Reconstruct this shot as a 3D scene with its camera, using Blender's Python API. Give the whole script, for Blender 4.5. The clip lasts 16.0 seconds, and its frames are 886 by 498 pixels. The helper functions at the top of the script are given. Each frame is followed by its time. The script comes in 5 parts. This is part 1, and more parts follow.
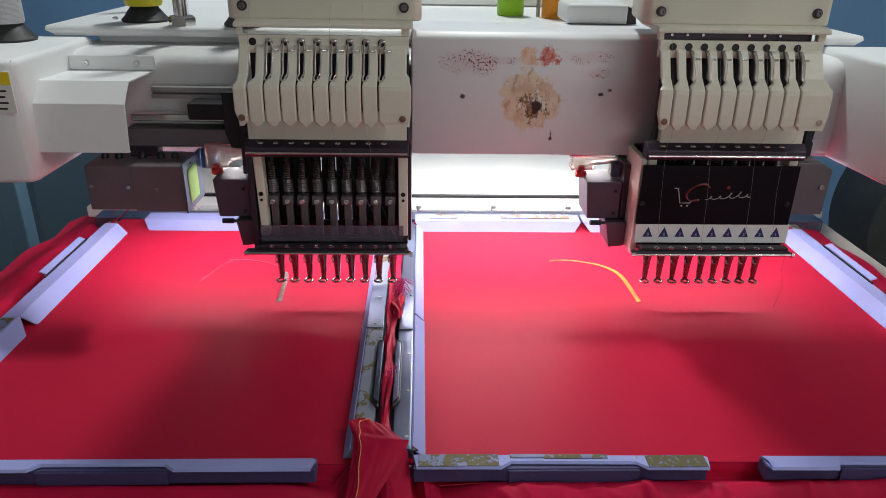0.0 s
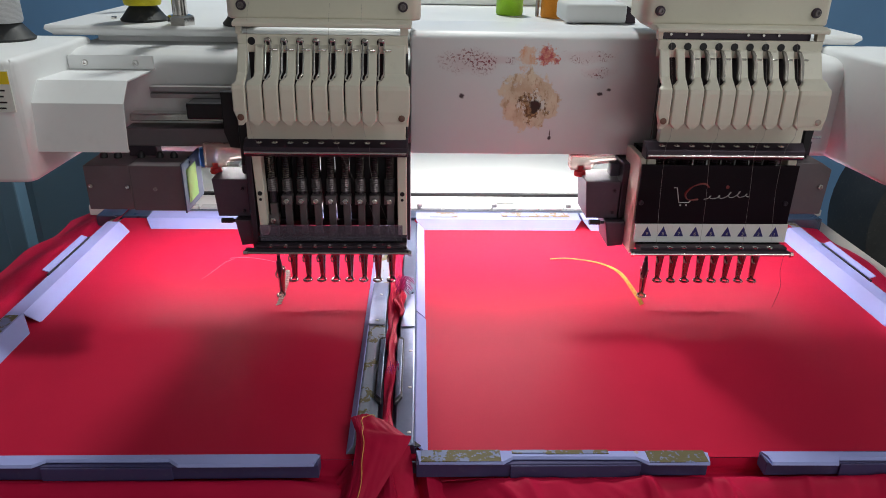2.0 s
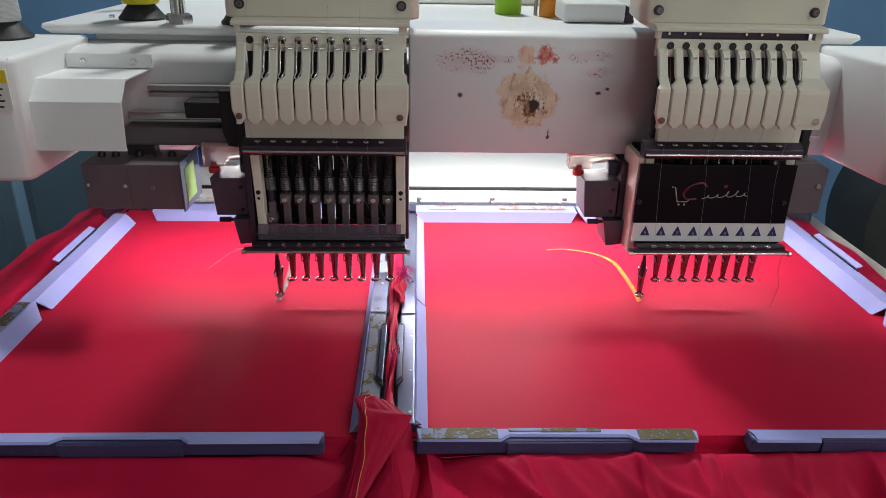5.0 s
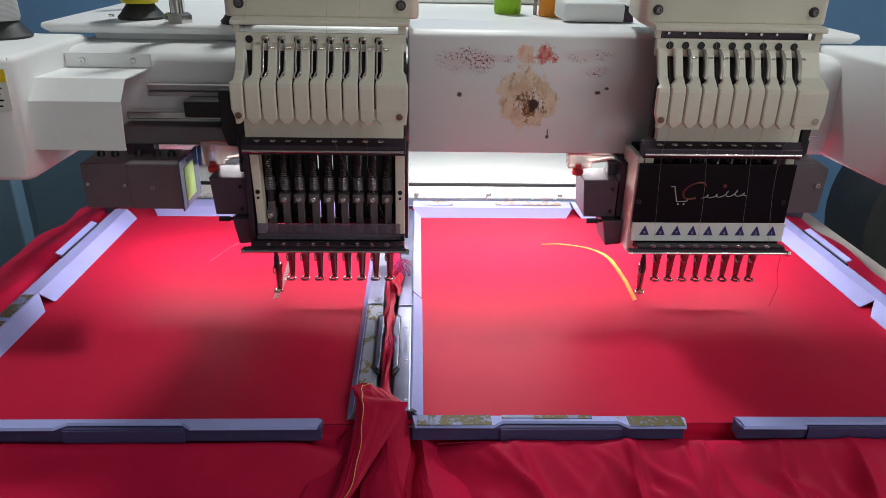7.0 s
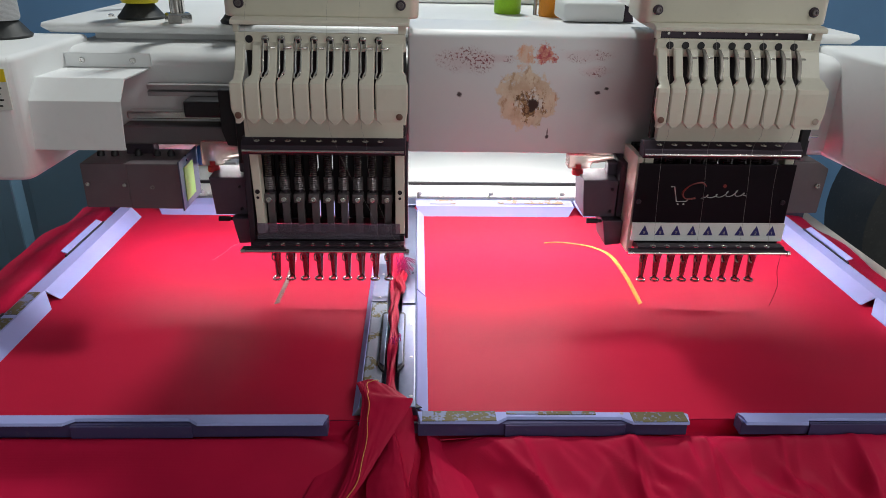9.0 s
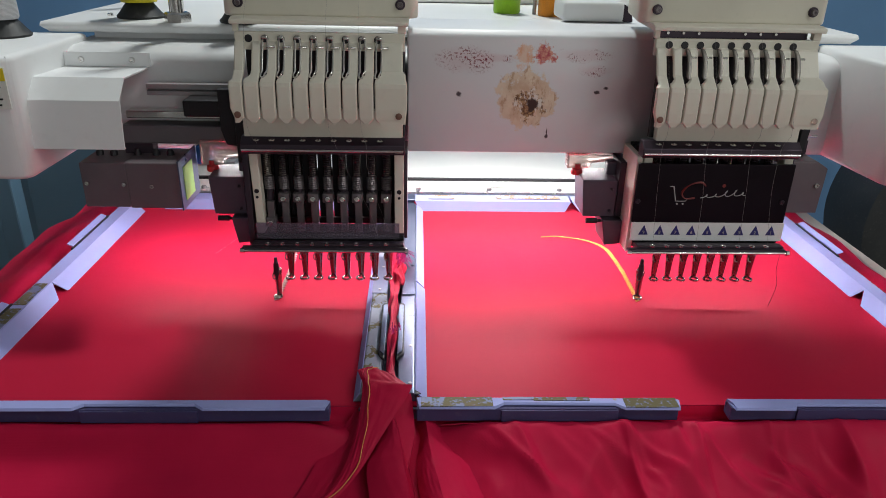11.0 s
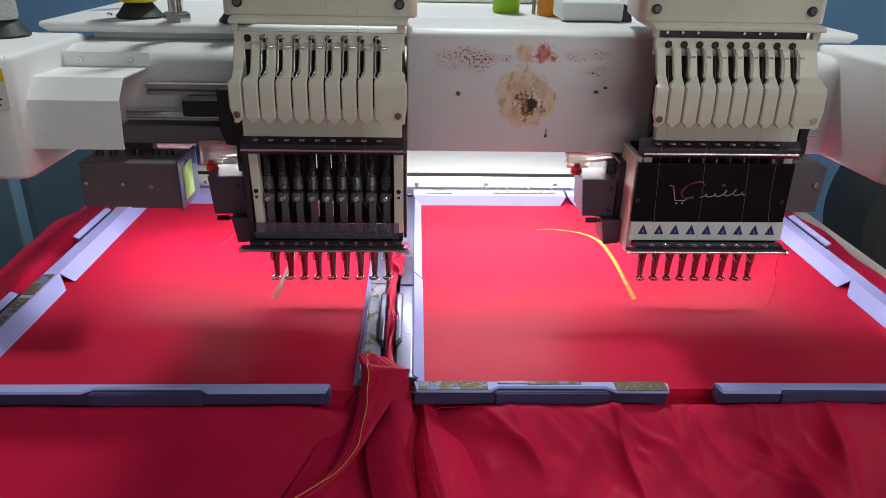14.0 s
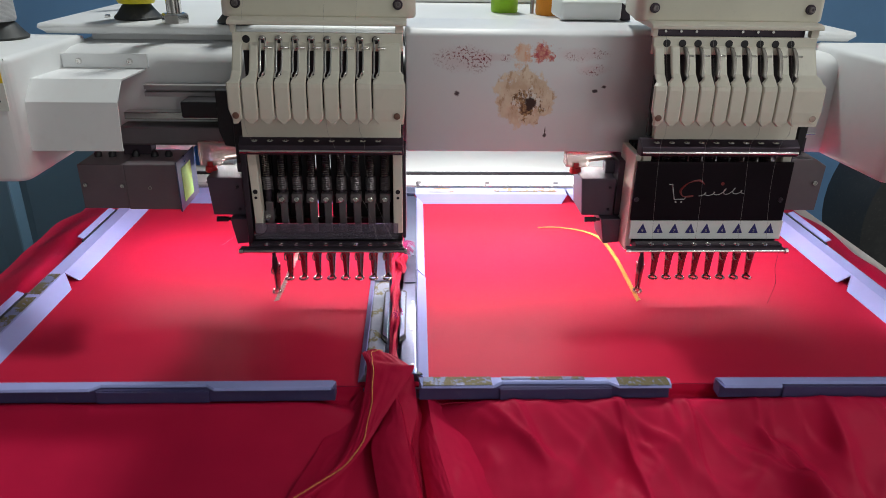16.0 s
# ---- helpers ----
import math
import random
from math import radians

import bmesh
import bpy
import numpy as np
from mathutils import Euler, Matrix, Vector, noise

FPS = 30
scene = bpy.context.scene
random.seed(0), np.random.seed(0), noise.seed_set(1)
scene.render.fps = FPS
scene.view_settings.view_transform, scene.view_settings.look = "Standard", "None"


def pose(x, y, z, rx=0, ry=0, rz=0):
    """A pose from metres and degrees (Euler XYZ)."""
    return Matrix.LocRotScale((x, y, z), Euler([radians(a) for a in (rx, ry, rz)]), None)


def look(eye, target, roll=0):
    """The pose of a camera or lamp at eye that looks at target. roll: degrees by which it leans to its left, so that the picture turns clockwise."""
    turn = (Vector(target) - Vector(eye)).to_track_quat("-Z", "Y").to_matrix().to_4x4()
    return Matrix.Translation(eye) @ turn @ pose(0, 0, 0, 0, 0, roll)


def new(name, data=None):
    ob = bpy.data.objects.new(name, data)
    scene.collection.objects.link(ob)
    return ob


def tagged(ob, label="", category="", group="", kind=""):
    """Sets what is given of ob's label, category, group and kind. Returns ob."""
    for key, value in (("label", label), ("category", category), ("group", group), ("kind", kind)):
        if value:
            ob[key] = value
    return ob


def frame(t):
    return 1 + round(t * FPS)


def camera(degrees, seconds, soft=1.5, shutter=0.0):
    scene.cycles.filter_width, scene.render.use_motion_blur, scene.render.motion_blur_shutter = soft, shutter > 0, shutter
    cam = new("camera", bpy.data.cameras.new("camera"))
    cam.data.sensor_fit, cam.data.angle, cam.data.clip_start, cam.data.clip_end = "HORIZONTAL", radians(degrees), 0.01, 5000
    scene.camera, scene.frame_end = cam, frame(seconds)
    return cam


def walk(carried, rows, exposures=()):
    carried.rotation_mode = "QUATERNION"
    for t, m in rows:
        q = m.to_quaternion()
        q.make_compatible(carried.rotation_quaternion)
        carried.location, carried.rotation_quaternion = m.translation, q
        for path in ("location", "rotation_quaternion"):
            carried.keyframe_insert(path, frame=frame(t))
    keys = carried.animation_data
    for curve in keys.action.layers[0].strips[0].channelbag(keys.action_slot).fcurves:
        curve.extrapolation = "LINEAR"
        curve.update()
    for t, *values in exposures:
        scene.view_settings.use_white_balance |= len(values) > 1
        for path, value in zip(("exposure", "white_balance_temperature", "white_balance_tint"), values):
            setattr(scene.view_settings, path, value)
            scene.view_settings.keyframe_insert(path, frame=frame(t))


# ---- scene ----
Z0 = 0.85  # height of the stretched cloth above the floor


# ---- camera and its path ----
cam = camera(63.52, 16.0, soft=0.9, shutter=0.4)
EYE = Vector((0.1519, -0.6999, Z0 + 0.3727))


def aim(yaw, pitch, roll):
    y, p = radians(yaw), radians(pitch)
    ahead = Vector((math.sin(y) * math.cos(p), math.cos(y) * math.cos(p), -math.sin(p)))
    return look(EYE, EYE + ahead, roll)


walk(cam, [
    (0.0, aim(1.961, 23.660, 1.010)), (1.0, aim(1.989, 23.682, 1.005)), (2.0, aim(2.042, 23.696, 1.029)),
    (3.0, aim(2.099, 23.722, 1.075)), (4.0, aim(2.145, 23.739, 1.105)), (6.5, aim(2.233, 23.801, 1.149)),
    (7.5, aim(2.245, 23.805, 1.172)), (8.5, aim(2.255, 23.806, 1.187)), (9.0, aim(2.258, 23.808, 1.190)),
    (11.5, aim(2.331, 23.848, 1.255)), (12.5, aim(2.337, 23.854, 1.255)), (13.5, aim(2.344, 23.866, 1.217)),
    (14.5, aim(2.376, 23.868, 1.210)), (15.5, aim(2.394, 23.869, 1.190)), (16.0, aim(2.406, 23.874, 0.930))])

# ---- light ----
world = bpy.data.worlds.new("room_air")
scene.world = world
world.use_nodes = True
world.node_tree.nodes["Background"].inputs["Color"].default_value = (0.80, 0.88, 1.0, 1)
world.node_tree.nodes["Background"].inputs["Strength"].default_value = 0.03


def area_lamp(name, m, sx, sy, watts, colour):
    data = bpy.data.lights.new(name, "AREA")
    data.shape, data.size, data.size_y, data.energy, data.color = "RECTANGLE", sx, sy, watts, colour
    ob = new(name, data)
    ob.matrix_world = m
    return ob


# strips of work light below the beam, and the ceiling panel and tube of the workshop
area_lamp("work_light_lamp", pose(0.215, 0.138, Z0 + 0.1385, -25), 0.84, 0.014, 2.8, (0.98, 0.98, 0.98))
# extra lamps over the strip's middle and left end, added to brighten the cloth
area_lamp("work_light_boost_middle", pose(0.265, 0.140, Z0 + 0.1385, -42), 0.24, 0.02, 0.60, (0.98, 0.98, 0.98))
area_lamp("work_light_boost_left", pose(-0.13, 0.138, Z0 + 0.1385, -10), 0.16, 0.02, 0.12, (0.98, 0.98, 0.98))
# added lamp, out of view, that washes out the table behind the beam
area_lamp("rear_wash_lamp", pose(0.27, 0.40, Z0 + 0.193), 0.34, 0.05, 2.0, (0.98, 1.0, 0.97))
area_lamp("ceiling_panel_lamp", pose(0.15, 0.80, 2.645), 0.15, 0.15, 23, (0.96, 1.0, 0.97))
area_lamp("ceiling_tube_lamp", pose(1.75, -1.05, 2.62), 1.2, 0.06, 16, (0.96, 1.0, 0.97))
# low light from the front, given to an unseen window that is only assumed
area_lamp("assumed_window_light", look((1.12, -2.56, 1.42), (1.12, 0.0, 1.42)), 1.45, 0.70, 8.0, (0.97, 1.0, 0.97))


# ---- materials ----
class Nodes:
    """Short hand for a node material."""

    def __init__(self, name):
        self.mat = bpy.data.materials.new(name)
        self.mat.use_nodes = True
        self.t = self.mat.node_tree
        self.bsdf = self.t.nodes["Principled BSDF"]
        self.pos = self.add("ShaderNodeTexCoord").outputs["Object"]

    def add(self, kind):
        return self.t.nodes.new(kind)

    def wave(self, direction, scale, distortion=0.0):
        n = self.add("ShaderNodeTexWave")
        n.wave_type, n.bands_direction = "BANDS", direction
        self.put(n.inputs["Vector"], self.pos)
        n.inputs["Scale"].default_value, n.inputs["Distortion"].default_value = scale, distortion
        return n.outputs["Fac"]

    def put(self, socket, value):
        if isinstance(value, bpy.types.NodeSocket):
            self.t.links.new(value, socket)
        else:
            socket.default_value = value

    def math(self, op, a, b=0.0, c=0.0):
        n = self.add("ShaderNodeMath")
        n.operation = op
        for s, v in zip(n.inputs, (a, b, c)):
            self.put(s, v)
        return n.outputs[0]

    def noise(self, scale, detail=4.0, rough=0.55, where=None, stretch=None):
        n = self.add("ShaderNodeTexNoise")
        src = where or self.pos
        if stretch:
            m = self.add("ShaderNodeMapping")
            self.put(m.inputs["Vector"], src)
            m.inputs["Scale"].default_value = stretch
            src = m.outputs[0]
        self.put(n.inputs["Vector"], src)
        n.inputs["Scale"].default_value, n.inputs["Detail"].default_value, n.inputs["Roughness"].default_value = scale, detail, rough
        return n.outputs["Fac"]

    def span(self, v, lo, hi, a=0.0, b=1.0):
        n = self.add("ShaderNodeMapRange")
        n.interpolation_type = "SMOOTHSTEP"
        for s, x in zip(n.inputs, (v, lo, hi, a, b)):
            self.put(s, x)
        return n.outputs[0]

    def mix(self, fac, a, b):
        n = self.add("ShaderNodeMix")
        n.data_type = "RGBA"
        self.put(n.inputs[0], fac)
        for s, v in ((n.inputs[6], a), (n.inputs[7], b)):
            self.put(s, v if isinstance(v, bpy.types.NodeSocket) else (*v, 1))
        return n.outputs[2]

    def bump(self, height, strength, distance=0.001):
        n = self.add("ShaderNodeBump")
        n.inputs["Strength"].default_value, n.inputs["Distance"].default_value = strength, distance
        self.put(n.inputs["Height"], height)
        self.put(self.bsdf.inputs["Normal"], n.outputs[0])

    def done(self, colour, rough, metal=0.0):
        self.put(self.bsdf.inputs["Base Color"], colour if isinstance(colour, bpy.types.NodeSocket) else (*colour, 1))
        self.put(self.bsdf.inputs["Roughness"], rough)
        self.bsdf.inputs["Metallic"].default_value = metal
        return self.mat


def surface(name, colour, rough=0.5, metal=0.0, vary=0.12, grain=60, grime=(0.25, 0.22, 0.18), dirt=0.15, bump=0.08, stretch=None):
    """A worn surface: grain, patches of grime and uneven gloss."""
    n = Nodes(name)
    fine = n.noise(grain * 6, 5, stretch=stretch)
    broad = n.noise(grain * 0.35, 5, 0.62)
    shade = tuple(c * (1 - vary) for c in colour)
    light = tuple(min(1, c * (1 + vary * 0.5)) for c in colour)
    c = n.mix(n.span(broad, 0.3, 0.7), shade, light)
    c = n.mix(n.math("MULTIPLY", n.span(fine, 0.55, 0.8), dirt), c, grime)
    c = n.mix(n.math("MULTIPLY", n.span(broad, 0.58, 0.78), dirt), c, grime)
    n.bump(fine, bump)
    return n.done(c, n.math("MULTIPLY_ADD", broad, 0.25, rough - 0.12), metal)


WHITE = surface("white_enamel", (0.79, 0.80, 0.81), 0.42, vary=0.05, grain=14, dirt=0.06)
CREAM = surface("yellowed_plastic", (0.74, 0.70, 0.60), 0.42, vary=0.06, grain=20, dirt=0.10)
DARK = surface("black_iron", (0.013, 0.011, 0.015), 0.45, 0.2, grain=60, grime=(0.06, 0.052, 0.058))
GUN = surface("gunmetal", (0.060, 0.043, 0.060), 0.42, 0.6, grain=50, grime=(0.06, 0.052, 0.058))
CHROME = surface("chrome", (0.72, 0.70, 0.68), 0.18, 1.0, vary=0.1, grain=40, dirt=0.05, bump=0.02)
FOOT = surface("worn_nickel", (0.34, 0.29, 0.26), 0.24, 1.0, vary=0.2, grain=60, bump=0.02)
STEEL = surface("brushed_steel", (0.42, 0.40, 0.41), 0.40, 0.75, grain=40, stretch=(1, 12, 1))
BOX = surface("plated_steel", (0.19, 0.16, 0.175), 0.45, 0.55, grain=30, dirt=0.12)
LILAC = surface("zinc_plated_clip", (0.32, 0.35, 0.68), 0.70, 0.0, vary=0.08, grain=24, dirt=0.12, grime=(0.32, 0.32, 0.42))
LILAC.node_tree.nodes["Principled BSDF"].inputs["Specular IOR Level"].default_value = 0.25
# dark blue that holds the shade of the rail's front in its colour
RAIL_SHADED = surface("shaded_blue_rail", (0.055, 0.047, 0.145), 0.5, 0.1, grain=30)
PLATE = surface("galvanised_rail", (0.14, 0.16, 0.25), 0.30, 0.80, vary=0.2, grain=40, dirt=0.2)
PALE = surface("pale_clamp_steel", (0.62, 0.63, 0.62), 0.4, 0.2, vary=0.1, grain=40, dirt=0.15)
CLAMP = surface("plated_clamp", (0.17, 0.145, 0.155), 0.36, 0.55, grain=60, dirt=0.1)
TRIM = surface("plum_grey_paint", (0.115, 0.085, 0.120), 0.45, 0.35, grain=40, dirt=0.1)
LEVER = surface("dull_lever_steel", (0.17, 0.155, 0.14), 0.34, 0.8, vary=0.2, grain=60)
SOCKET = surface("brown_screw_socket", (0.20, 0.10, 0.075), 0.5, 0.2, grain=80)
TABLE = surface("white_laminate", (0.82, 0.82, 0.80), 0.35, vary=0.04, grain=10, dirt=0.05)
EDGE = surface("beige_edging", (0.55, 0.52, 0.47), 0.5, grain=30)
RED = surface("red_knob_plastic", (0.55, 0.02, 0.03), 0.35, vary=0.1)
BLUE = surface("blue_plastic", (0.03, 0.16, 0.55), 0.4)
GREEN = surface("green_sticker", (0.42, 0.78, 0.20), 0.55, vary=0.08)
YELLOW = surface("yellow_sticker", (0.85, 0.65, 0.02), 0.5, vary=0.05)
PAPER = surface("pale_sticker", (0.75, 0.76, 0.72), 0.6, vary=0.05)
WALL = surface("blue_wall_paint", (0.16, 0.33, 0.58), 0.7, vary=0.10, grain=3, dirt=0.05)
OFFWHITE = surface("off_white_wall_paint", (0.62, 0.60, 0.56), 0.7, vary=0.08, grain=3)
CEIL = surface("ceiling_paint", (0.75, 0.76, 0.76), 0.8, vary=0.05, grain=3)
FLOOR = surface("grey_floor", (0.30, 0.29, 0.28), 0.6, vary=0.15, grain=5)
CABINET = surface("blue_cabinet", (0.15, 0.27, 0.38), 0.5, vary=0.08, grain=8)
RUBBER = surface("black_rubber", (0.022, 0.024, 0.026), 0.55, vary=0.3, grain=20)
LIPWHITE = surface("white_print", (0.80, 0.80, 0.80), 0.45, vary=0.04)
NAVY = surface("navy_print", (0.025, 0.02, 0.16), 0.5, vary=0.05)
SIGN = surface("dark_plum_panel", (0.008, 0.003, 0.007), 0.36, vary=0.25, grain=30, dirt=0.03, grime=(0.06, 0.052, 0.058))
SIGN.node_tree.nodes["Principled BSDF"].inputs["Specular IOR Level"].default_value = 0.15
REDINK = surface("red_print", (0.17, 0.014, 0.014), 0.5)
GREYINK = surface("silver_print", (0.42, 0.40, 0.40), 0.45)
THREAD_GREY = surface("grey_thread", (0.46, 0.42, 0.38), 0.5, vary=0.3, grain=400)
THREAD_YELLOW = surface("golden_thread", (0.85, 0.50, 0.10), 0.5, vary=0.3, grain=400)
THREAD_SEAM = surface("orange_seam_thread", (0.92, 0.48, 0.12), 0.5, vary=0.2, grain=400)
THREAD_PINK = surface("magenta_thread", (0.65, 0.03, 0.25), 0.6, vary=0.2, grain=400)
THREAD_LINE = surface("pale_thread", (0.30, 0.27, 0.27), 0.5, vary=0.1, grain=400)


def cloth_material(name, colour, deep, gloss=0.08, rough=0.52):
    n = Nodes(name)
    weave, across = n.wave("X", 500), n.wave("Y", 500)
    broad = n.noise(7, 5)
    streak = n.noise(30, 4, stretch=(1, 14, 1))
    c = n.mix(n.span(broad, 0.3, 0.7), deep, colour)
    c = n.mix(n.math("MULTIPLY", n.span(streak, 0.55, 0.8), 0.25), c, deep)
    rib = n.math("ADD", n.math("MULTIPLY", weave, across), n.math("MULTIPLY", n.noise(35, 3), 1.5))
    n.bump(rib, 0.10, 0.0006)
    n.bsdf.inputs["Specular IOR Level"].default_value = gloss
    return n.done(c, rough)


CLOTH = cloth_material("red_cotton", (0.49, 0.0115, 0.045), (0.43, 0.0095, 0.039))
# same cloth for the loose parts, with more light put into its colour
CLOTH_LIGHTENED = cloth_material("red_cotton_lightened", (0.56, 0.0105, 0.058), (0.44, 0.0075, 0.046), 0.10, 0.50)


def flaked(name, base, patch, low=0.52):
    """Plate with patches of old brown tape left on it."""
    n = Nodes(name)
    broad = n.noise(38, 4, 0.6, stretch=(1, 1, 0.2))
    fine = n.noise(260, 4)
    m = n.math("MULTIPLY", n.span(broad, low, low + 0.03), n.span(fine, 0.38, 0.44))
    n.bump(m, 0.4, 0.0006)
    return n.done(n.mix(m, n.mix(fine, tuple(x * 0.8 for x in base), base), patch), n.math("MULTIPLY_ADD", m, 0.2, 0.55), 0.15)


TAPED = flaked("flaked_tape", (0.17, 0.20, 0.36), (0.12, 0.10, 0.045), 0.46)
TAPED_WHITE = flaked("flaked_tape_on_clip", (0.37, 0.40, 0.66), (0.30, 0.21, 0.12), 0.50)
FLAKED = flaked("taped_rail", (0.25, 0.28, 0.37), (0.15, 0.125, 0.06))


def stained_enamel():
    """White enamel of the beam cover, with the torn remains of a flower sticker."""
    n = Nodes("stained_white_enamel")
    xyz = n.add("ShaderNodeSeparateXYZ")
    n.put(xyz.inputs[0], n.pos)
    x, z = xyz.outputs[0], xyz.outputs[2]
    wob, fine = n.noise(55, 5, 0.6), n.noise(240, 5, 0.65)
    speck = n.noise(420, 3, 0.6)
    torn = n.noise(150, 5, 0.65)

    def blot(cx, cz, rx, rz, rag=0.9, soft=0.08, edge=None):
        dx = n.math("MULTIPLY", n.math("SUBTRACT", x, cx), 1 / rx)
        dz = n.math("MULTIPLY", n.math("SUBTRACT", z, cz), 1 / rz)
        d = n.math("SQRT", n.math("ADD", n.math("MULTIPLY", dx, dx), n.math("MULTIPLY", dz, dz)))
        d = n.math("ADD", d, n.math("MULTIPLY_ADD", edge or wob, -rag, rag * 0.5))
        d = n.math("ADD", d, n.math("MULTIPLY_ADD", fine, -0.35, 0.175))
        return n.span(d, 1 + soft, 1 - soft)

    broad = n.noise(8, 4)
    c = n.mix(broad, (0.75, 0.76, 0.79), (0.80, 0.81, 0.83))
    veins = n.noise(90, 5, 0.7, stretch=(1.6, 1, 0.7))
    petal = n.mix(n.span(wob, 0.35, 0.65), (0.64, 0.47, 0.32), (0.79, 0.68, 0.53))
    petal = n.mix(n.span(veins, 0.52, 0.60), petal, (0.57, 0.39, 0.25))
    petal = n.mix(n.span(veins, 0.40, 0.34), petal, (0.78, 0.70, 0.58))
    c = n.mix(blot(0.267, 0.214, 0.030, 0.027, 1.7), c, petal)
    c = n.mix(blot(0.262, 0.258, 0.009, 0.010, 3.2, 0.25, torn), c, n.mix(n.span(veins, 0.4, 0.6), (0.74, 0.40, 0.24), (0.78, 0.60, 0.48)))
    c = n.mix(blot(0.283, 0.260, 0.010, 0.009, 3.4, 0.25, torn), c, n.mix(n.span(fine, 0.4, 0.6), (0.50, 0.06, 0.08), (0.70, 0.30, 0.22)))
    heart = n.mix(n.span(fine, 0.42, 0.58), (0.15, 0.065, 0.025), (0.48, 0.30, 0.15))
    c = n.mix(blot(0.2705, 0.2085, 0.0140, 0.0140, 3.2, 0.1, torn), c, n.mix(n.span(veins, 0.47, 0.53), heart, (0.80, 0.76, 0.70)))
    c = n.mix(blot(0.2725, 0.2085, 0.0058, 0.0068, 1.8, 0.2, torn), c, (0.045, 0.016, 0.012))
    dots = n.math("MULTIPLY", n.span(speck, 0.52, 0.58), n.span(wob, 0.42, 0.56))
    for cx, cz, rx, rz in ((0.205, 0.254, 0.026, 0.011), (0.232, 0.256, 0.020, 0.004), (0.322, 0.260, 0.024, 0.006), (0.338, 0.244, 0.014, 0.005)):
        spread = blot(cx, cz, rx, rz, 0.9, 0.5)
        c = n.mix(n.math("MULTIPLY", spread, 0.22), c, (0.62, 0.30, 0.34))
        c = n.mix(n.math("MULTIPLY", spread, dots), c, (0.20, 0.02, 0.04))
    for cx, cz, rx, rz in ((0.195, 0.2185, 0.0026, 0.0022), (0.341, 0.222, 0.0030, 0.0014), (0.350, 0.2265, 0.0022, 0.0013), (0.2905, 0.1745, 0.0016, 0.0020), (0.2907, 0.1785, 0.0006, 0.0034)):
        c = n.mix(blot(cx, cz, rx, rz, 3.0, 0.5, torn), c, (0.07, 0.045, 0.055))
    n.bump(n.math("ADD", fine, broad), 0.04)
    return n.done(c, n.math("MULTIPLY_ADD", broad, 0.2, 0.32))


STAINED = stained_enamel()


def glow(name, colour, strength):
    n = Nodes(name)
    n.bsdf.inputs["Emission Color"].default_value = (*colour, 1)
    n.bsdf.inputs["Emission Strength"].default_value = strength
    return n.done(colour, 0.5)


LIT = glow("lit_panel", (1.0, 0.98, 0.96), 6.0)


def clear_plastic():
    n = Nodes("clear_acrylic")
    n.bsdf.inputs["Transmission Weight"].default_value = 0.7
    n.bsdf.inputs["IOR"].default_value = 1.45
    return n.done(n.mix(n.noise(60), (0.80, 0.62, 0.55), (0.92, 0.80, 0.74)), 0.22)


CLEAR = clear_plastic()


def smoked_plastic():
    n = Nodes("smoked_acrylic")
    n.bsdf.inputs["Transmission Weight"].default_value = 0.85
    n.bsdf.inputs["IOR"].default_value = 1.2
    return n.done(n.mix(n.noise(40), (0.42, 0.36, 0.46), (0.55, 0.48, 0.60)), 0.10)


SMOKED = smoked_plastic()


def wound(name, colour, sheen=0.3):
    """Thread wound on a cone."""
    n = Nodes(name)
    w = n.wave("Z", 260, 3)
    n.bump(w, 0.5, 0.0006)
    return n.done(n.mix(w, tuple(x * 0.7 for x in colour), colour), 0.38)


# ---- mesh helpers ----
def thing(name, label, category, at=(0, 0, 0), group="", kind=""):
    ob = new(name)
    ob.location = at
    ob.empty_display_size = 0.02
    return tagged(ob, label, category, group, kind)


def part(name, bm, material, parent, label="", smooth=False, at=None):
    me = bpy.data.meshes.new(name)
    bmesh.ops.recalc_face_normals(bm, faces=bm.faces)
    if smooth:
        for f in bm.faces:
            f.smooth = True
    bm.to_mesh(me)
    bm.free()
    me.materials.append(material)
    if smooth:
        me.set_sharp_from_angle(angle=radians(40))
    ob = new(name, me)
    ob.parent = parent
    if at:
        ob.location = at
    if label:
        ob["label"] = label
    return ob


def again(ob, name, at, parent=None):
    """Another piece on the same mesh."""
    o = new(name, ob.data)
    o.parent, o.location = parent or ob.parent, at
    return o


def box(x0, x1, y0, y1, z0, z1, bevel=0.0, seg=2, bm=None):
    bm = bm or bmesh.new()
    made = bmesh.ops.create_cube(bm, size=1)["verts"]
    for v in made:
        v.co = Vector((x0 + (v.co.x + 0.5) * (x1 - x0), y0 + (v.co.y + 0.5) * (y1 - y0), z0 + (v.co.z + 0.5) * (z1 - z0)))
    if bevel:
        es = {e for v in made for e in v.link_edges}
        bmesh.ops.bevel(bm, geom=list(es), offset=bevel, segments=seg, profile=0.5, affect="EDGES")
    return bm


